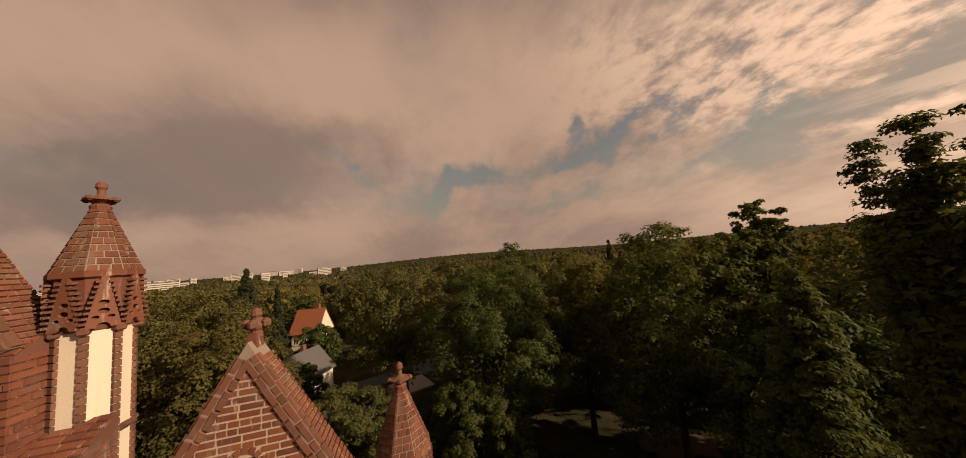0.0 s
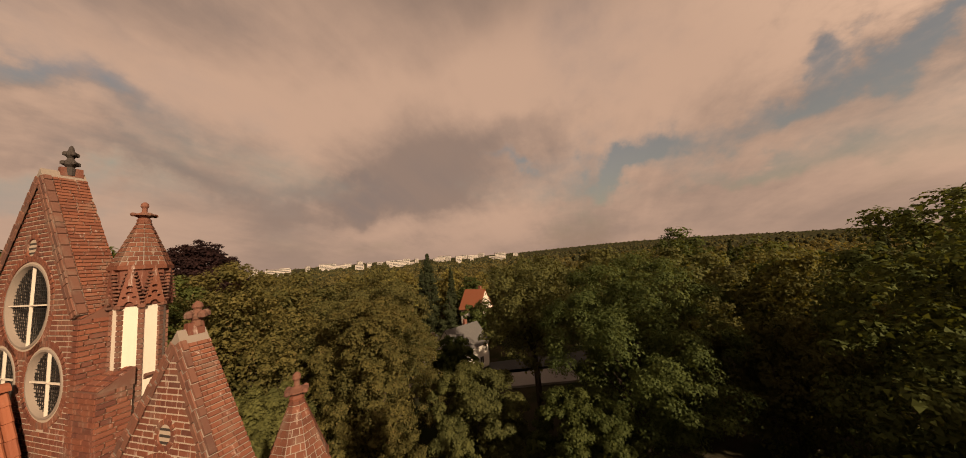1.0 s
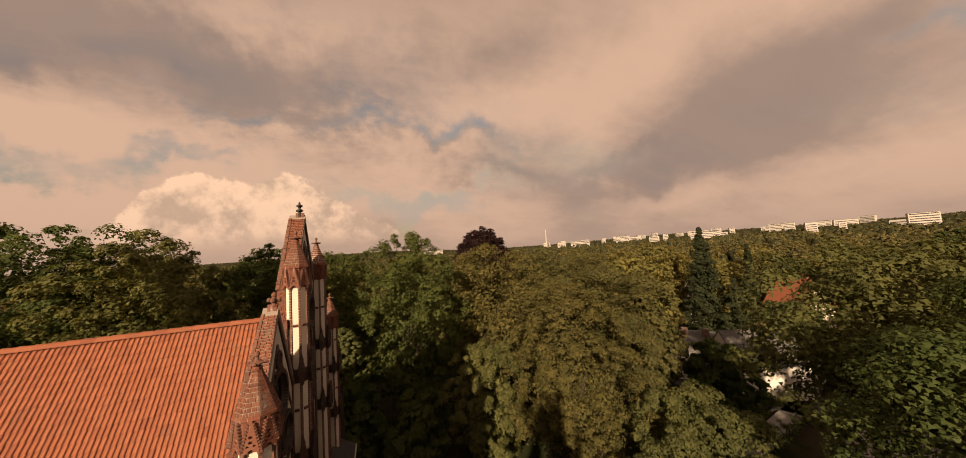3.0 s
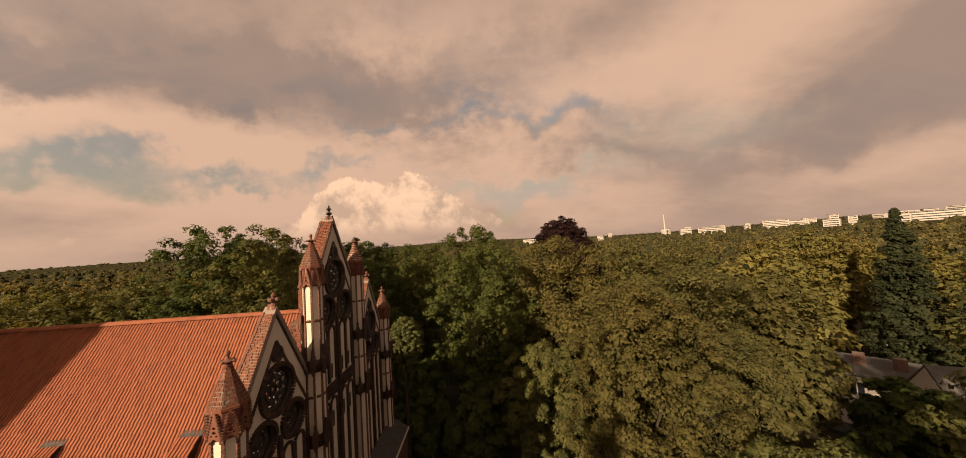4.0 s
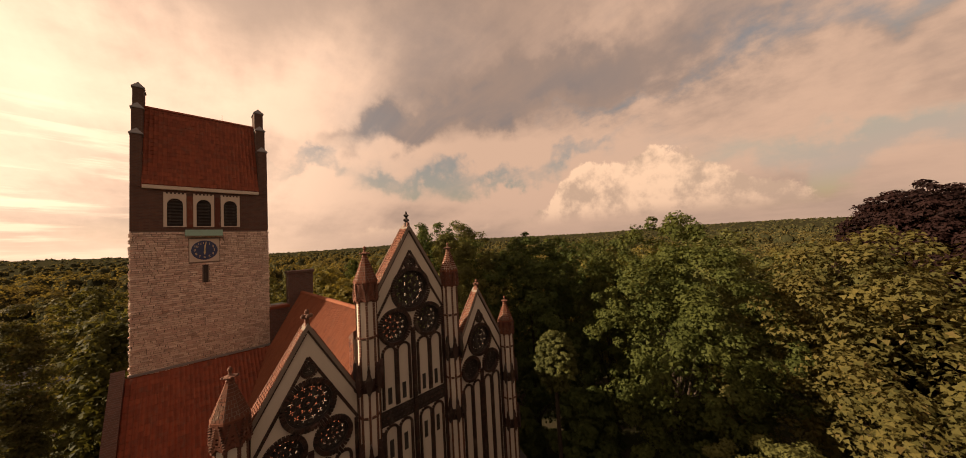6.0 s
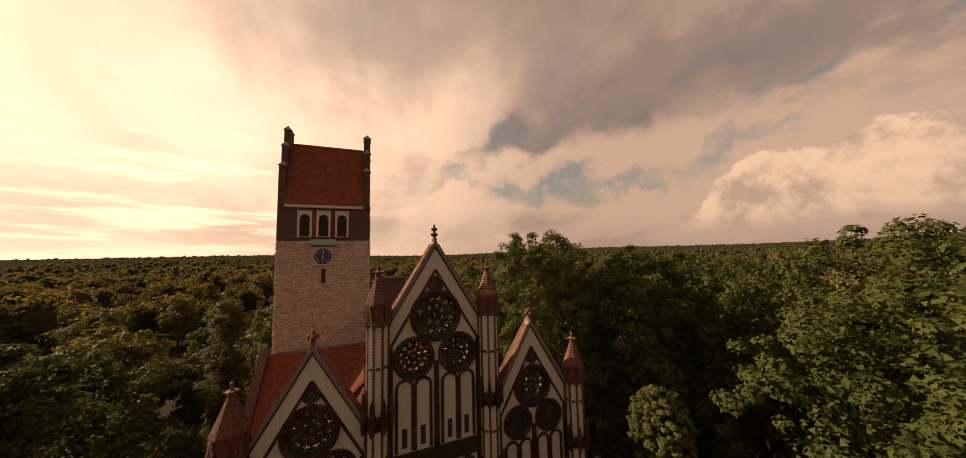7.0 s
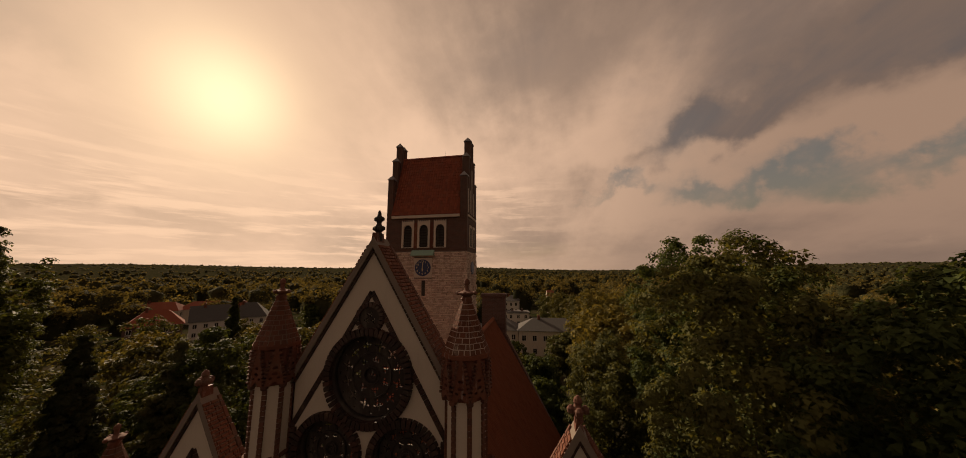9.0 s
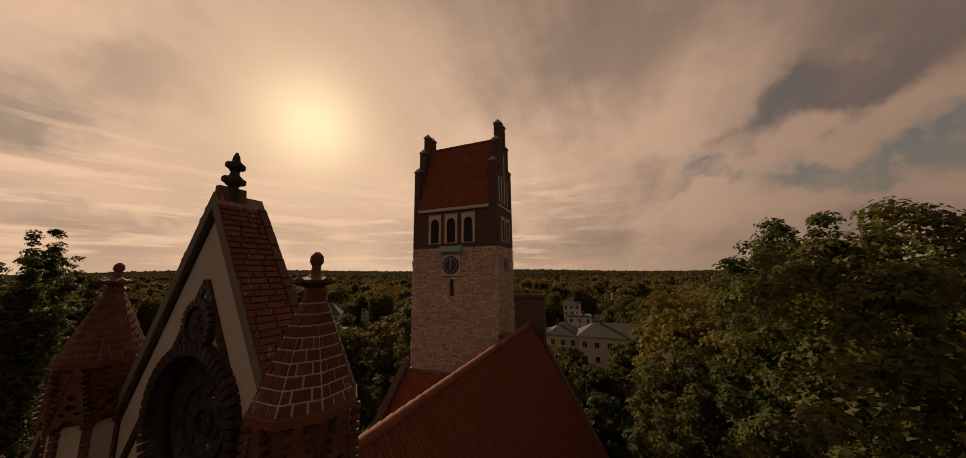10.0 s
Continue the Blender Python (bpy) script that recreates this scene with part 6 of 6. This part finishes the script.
# ---- far woods to the horizon ----
def far_woods():
    """Each far tree is a lumpy core, coloured dark as inner shade, under a shell of leaves in several lobes."""
    rng = np.random.default_rng(5)
    leaves, verts, faces = [], [], []
    bands = [(112, 190, 640, 6.0, 7, 44, 0.75), (190, 330, 1150, 6.6, 6, 15, 1.3), (330, 700, 2500, 6.2, 4, 6, 2.0), (700, 1500, 3000, 9.0, 3, 3, 3.0), (1500, 2700, 3200, 12.0, 2, 2, 4.0)]
    for r0, r1, n, size, lobes, per, leaf in bands:
        dist = np.sqrt(rng.uniform(r0 ** 2, r1 ** 2, n))
        a = rng.uniform(0, 2 * np.pi, n)
        stands = [(p, q) for p, q in zip(dist * np.sin(a), dist * np.cos(a)) if clear_of_town(p, q)]
        rad = size * rng.uniform(0.5, 1.45, len(stands))
        high = rng.uniform(7.0, 16.5, len(stands)) * (0.4 if r0 > 1000 else 0.8 if r0 > 600 else 1.0)
        mids = np.array([(p, q, ground_height(p, q) + h - r * 0.5) for (p, q), h, r in zip(stands, high, rad)])
        which = np.repeat(np.arange(len(mids)), lobes)
        d = rng.normal(size=(len(which), 3))
        d /= np.linalg.norm(d, axis=1)[:, None]
        d[:, 2] = np.abs(d[:, 2]) * 0.9 - 0.1
        leaves.append(leaf_cloud(rng, mids[which] + d * rad[which][:, None] * 0.55, rad[which] * rng.uniform(0.45, 0.65, len(which)), per, leaf, None, 0.8, 0.3, 3))
        # solid dark core that stands for the shaded inside of the crown
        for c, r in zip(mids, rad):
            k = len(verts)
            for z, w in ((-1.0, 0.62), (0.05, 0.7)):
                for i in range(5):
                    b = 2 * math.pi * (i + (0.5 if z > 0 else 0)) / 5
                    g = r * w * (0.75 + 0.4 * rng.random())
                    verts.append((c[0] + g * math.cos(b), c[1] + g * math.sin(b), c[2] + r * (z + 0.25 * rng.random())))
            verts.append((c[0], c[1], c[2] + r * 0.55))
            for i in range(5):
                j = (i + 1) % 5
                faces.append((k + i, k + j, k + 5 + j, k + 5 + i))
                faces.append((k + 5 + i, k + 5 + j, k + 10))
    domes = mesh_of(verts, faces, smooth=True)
    domes.materials.append(wood_shade_core)
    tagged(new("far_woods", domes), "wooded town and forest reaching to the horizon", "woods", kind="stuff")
    fringe = blades_mesh(np.concatenate(leaves), "fringe", 3)
    fringe.materials.append(wood_leaf)
    tagged(new("far_leaves", fringe), "loose leaves over the far treetops", "leaves", kind="stuff")


far_woods()

# ---- town ----
def window_unit(parent, m, w, h, shutter=None):
    f = part("window", kept(("winframe", w, h), lambda: plate([[(-w / 2, 0), (w / 2, 0), (w / 2, h), (-w / 2, h)], [(-w / 2 + 0.09, 0.09), (-0.04, 0.09), (-0.04, h - 0.09), (-w / 2 + 0.09, h - 0.09)], [(0.04, 0.09), (w / 2 - 0.09, 0.09), (w / 2 - 0.09, h - 0.09), (0.04, h - 0.09)]], -0.02, 0.05), white_wall), None, parent, m=m)
    part("pane", kept(("winpane", w, h), lambda: box_bm(-w / 2 + 0.05, w / 2 - 0.05, -0.01, 0.0, 0.05, h - 0.05), glass), None, f, m=m)
    part("sill", kept(("winsill", w), lambda: box_bm(-w / 2 - 0.08, w / 2 + 0.08, 0.0, 0.14, -0.07, 0.0), white_wall), None, f, m=m)


def house(name, x, y, turn, w, d, storeys, roof, wall_mat, roof_mat, label, cols, eave=3.0, rise=4.0, z=0.0):
    """A house: rendered walls, rows of windows, and a pitched, hipped or flat roof."""
    t = thing(name, (x, y, z), label, "house")
    t.matrix_basis = m0 = Matrix.Translation((x, y, z)) @ Matrix.Rotation(radians(turn), 4, "Z")
    H = storeys * eave + 0.6
    part("wall", box_bm(-w / 2, w / 2, -d / 2, d / 2, -0.3, H), wall_mat, t, m=m0)
    if roof == "flat":
        part("roof", box_bm(-w / 2 - 0.3, w / 2 + 0.3, -d / 2 - 0.3, d / 2 + 0.3, H, H + 0.35, 0.04), roof_mat, t, m=m0)
        for k in (-0.25, 0.2):
            part("chimney", box_bm(w * k, w * k + 0.9, -0.4, 0.4, H + 0.35, H + 1.6, 0.03), dark_wall, t, m=m0)
    else:
        o = 0.45
        b = bmesh.new()
        inset = d * 0.45 if roof == "hip" else 0.0
        v = [b.verts.new(p) for p in ((-w / 2 - o, -d / 2 - o, H - 0.1), (w / 2 + o, -d / 2 - o, H - 0.1), (w / 2 + o, d / 2 + o, H - 0.1), (-w / 2 - o, d / 2 + o, H - 0.1), (-w / 2 - o + inset, 0, H + rise), (w / 2 + o - inset, 0, H + rise))]
        for f in ((0, 1, 5, 4), (2, 3, 4, 5), (1, 2, 5), (3, 0, 4), (3, 2, 1, 0)):
            b.faces.new([v[i] for i in f])
        part("roof", b, roof_mat, t, m=m0)
        if roof == "gable":
            for s in (-1, 1):
                part("gable_wall", prism_bm([(-d / 2, H), (d / 2, H), (0, H + rise * 0.93)], "x", s * (w / 2 + o) - 0.02, s * (w / 2 + o) + 0.02), wall_mat, t, m=m0)
        part("chimney", box_bm(w * 0.15, w * 0.15 + 0.7, 0.3, 0.9, H + rise * 0.4, H + rise + 0.8, 0.02), brick, t, m=m0)
    for s in range(storeys):
        for c in range(cols):
            cx = -w / 2 + (c + 0.5) * w / cols
            for side in (0, math.pi):
                window_unit(t, m0 @ Matrix.Rotation(side, 4, "Z") @ Matrix.Translation((cx, d / 2 + 0.002, 1.1 + s * eave)), 1.15, 1.5)
        for c in range(max(1, int(d / 4))):
            cy = -d / 2 + (c + 0.5) * d / max(1, int(d / 4))
            for side in (math.pi / 2, -math.pi / 2):
                window_unit(t, m0 @ Matrix.Rotation(side, 4, "Z") @ Matrix.Translation((cy, w / 2 + 0.002, 1.1 + s * eave)), 1.15, 1.5)
    return t


house("garden_house", -17.6, 49.5, 40, 6, 6.5, 2, "flat", white_wall, tar, "white two-storey house with a dark flat roof", 2, 2.5, 1.2)
house("garden_house", -10.3, 51, 65, 8, 6, 1, "gable", white_wall, tar, "white gabled garden house between the trees", 2, 4.2, 3.7)
house("villa", -39, 79, 15, 9, 9, 2, "gable", white_wall, tar, "white gabled villa behind the garden trees", 3, 2.8, 3.6)
house("villa", -13, 69, -20, 5.6, 5.4, 3, "gable", plaster, roof_tile, "cream villa with a steep orange tiled roof", 3, 2.7, 4.7)
house("apartment_house", -6.5, -82, 2, 17, 10, 2, "hip", cream, tar, "cream rendered apartment house with a dark roof", 6, 3.3, 2.6)
house("apartment_house", 6.0, -83, 2, 7.5, 9, 2, "hip", plaster, tar, "weathered narrow apartment house in a row", 3, 3.1, 2.6)
house("town_house", -14, -156, 5, 11, 10, 3, "gable", cream, roof_tile, "tall town house with an orange tiled roof", 3, 2.8, 4)
house("town_house", 9, -140, 0, 7, 8, 3, "hip", white_wall, tar, "white rendered town house with dark roof", 3, 2.8, 2.4)
house("town_house", 5, -122, 8, 9, 7, 2, "flat", white_wall, tar, "flat-roofed white house between gardens", 3, 2.6, 2.4)
house("town_house", 22, -62, 10, 8, 8, 2, "hip", cream, tar, "cream town house behind the poplar", 2, 3.2, 2.0)
house("town_villa", 108, -94, 40, 12, 10, 2, "hip", white_wall, tar, "white villa with a tall dark mansard roof", 4, 2.8, 5)
house("town_villa", 146, -112, 38, 26, 10, 2, "hip", cream, dark_tile, "long villa with a low tiled roof", 8, 3.0, 3)
house("town_villa", 160, -98, 30, 18, 9, 2, "hip", cream, dark_tile, "cream terrace house with red tiled roof", 5, 3.0, 3.4)
house("row_house", 121, -73, 56, 13, 10, 2, "hip", dark_wall, dark_tile, "brown brick row house with a long tiled roof", 5, 2.8, 4.6)
house("row_house", 113, -84, 54, 11, 10, 2, "gable", white_wall, tar, "pale row house with a steep dark roof", 4, 2.8, 5.0)
house("bungalow", 12, -99, 8, 13, 9, 1, "flat", white_wall, tar, "white flat-roofed bungalow beside the yard", 3, 3.2, 2.6)


def far_block(x, y, w, d, h, turn):
    """A far slab of flats with its rows of windows."""
    z = ground_height(x, y)
    t = thing("apartment_block", (x, y, z), "distant white slab of flats above the treetops", "building", "far flats")
    t.matrix_basis = m = Matrix.Translation((x, y, z)) @ Matrix.Rotation(radians(turn), 4, "Z")
    part("wall", box_bm(-w / 2, w / 2, -d / 2, d / 2, 0, h), far_white, t, m=m)
    part("roof", box_bm(-w / 2 - 0.3, w / 2 + 0.3, -d / 2 - 0.3, d / 2 + 0.3, h, h + 0.8), tar, t, m=m)
    for s in range(max(2, int(h / 6))):
        part("window_band", box_bm(-w / 2 + 2, w / 2 - 2, -d / 2 - 0.1, d / 2 + 0.1, 3 + s * 6.0, 5.2 + s * 6.0), glass, t, m=m)


rb = random.Random(12)
for i in range(40):
    az = radians(rb.choice([rb.uniform(-68, -30), rb.uniform(-34, -8), rb.uniform(-80, -10)]))
    dist = rb.uniform(1250, 2100)
    x, y = dist * math.sin(az), dist * math.cos(az)
    far_block(x, y, rb.choice([16, 24, 40, 70]) * rb.uniform(0.8, 1.2), 14, rb.uniform(12, 27) + 4, math.degrees(-az) + rb.uniform(-30, 30))
mast = thing("radio_mast", (1500 * math.sin(radians(-57)), 1500 * math.cos(radians(-57)), ground_height(-1258, 817)), "slender far radio mast", "mast")
part("shaft", lathe_bm([(4, 0), (2.5, 60), (1.2, 95)], 10), far_white, mast, m=mast.matrix_basis)

# ---- paths and street ----
def strip(name, pts, wide, mat, label, lift=0.05):
    bm = bmesh.new()
    row = []
    for i, p in enumerate(pts):
        a, b = Vector(pts[max(i - 1, 0)]), Vector(pts[min(i + 1, len(pts) - 1)])
        d = (b - a).normalized()
        nrm = Vector((-d.y, d.x)) * wide / 2
        row.append([bm.verts.new((p[0] + s * nrm.x, p[1] + s * nrm.y, z)) for s, z in ((1, lift - 0.4), (1, lift + 0.35), (-1, lift + 0.35), (-1, lift - 0.4))])
    for p, q in zip(row, row[1:]):
        for k in range(3):
            bm.faces.new((p[k], p[k + 1], q[k + 1], q[k]))
    me = as_mesh(bm)
    me.materials.append(mat)
    tagged(new(name, me), label, name, kind="structure")


strip("pavement", [(-3.4, 30), (-4.2, 37), (-5.2, 44), (-6.6, 52.6), (-9.2, 62)], 1.9, paving, "pale paved footpath between hedges")
strip("forecourt", [(-1.6, 47.5), (4, 49.5), (10, 51.5)], 7, paving, "pale paved forecourt under the trees")


def hedge(x0, y0, x1, y1, seed):
    rng = np.random.default_rng(seed)
    t = thing("hedge", (x0, y0, 0.0), "clipped dark green hedge along the footpath", "hedge")
    run = Vector((x1 - x0, y1 - y0, 0))
    n = int(run.length * 7)
    f = rng.random(n)
    c = np.stack([f * run.x + rng.normal(size=n) * 0.3, f * run.y + rng.normal(size=n) * 0.3, 0.4 + 1.3 * rng.random(n)], 1)
    m = Matrix.Translation((x0, y0, 0.0))
    part("foliage", blades_mesh(leaf_cloud(rng, c, np.full(n, 0.34), 34, 0.13, corners=3), "foliage", 3), leaf_dark, t, m=m)
    stems = bmesh.new()
    for k in range(int(run.length / 0.8) + 1):
        p = run.normalized() * (k * 0.8)
        tube(stems, [p + Vector((0, 0, -0.3)), p + Vector((0.05, 0, 0.8)), p + Vector((0, 0.1, 1.4))], [0.05, 0.04, 0.02], 5)
    part("stems", stems, bark, t, m=m)


hedge(-5.9, 37.5, -8.2, 52.4, 5)
hedge(-2.9, 37.5, -4.6, 49.0, 6)
strip("yard", [(4, -93), (26, -93)], 14, paving, "pale paved yard behind the church")
def earth_patch(x, y, r):
    bm = bmesh.new()
    rq = random.Random(4)
    rim = [bm.verts.new((x + r * (0.6 + 0.6 * rq.random()) * math.cos(i * 0.314), y + r * 0.7 * (0.6 + 0.6 * rq.random()) * math.sin(i * 0.314), 0.36)) for i in range(20)]
    bm.faces.new(rim)
    me = as_mesh(bm)
    me.materials.append(bare_earth)
    tagged(new("clearing", me), "patch of trodden bare earth", "clearing", kind="structure")


earth_patch(33.5, 20.5, 4.2)
strip("road", [(-50, 36), (-18, 46), (10, 58), (60, 92)], 6.5, asphalt, "asphalt street behind the trees")
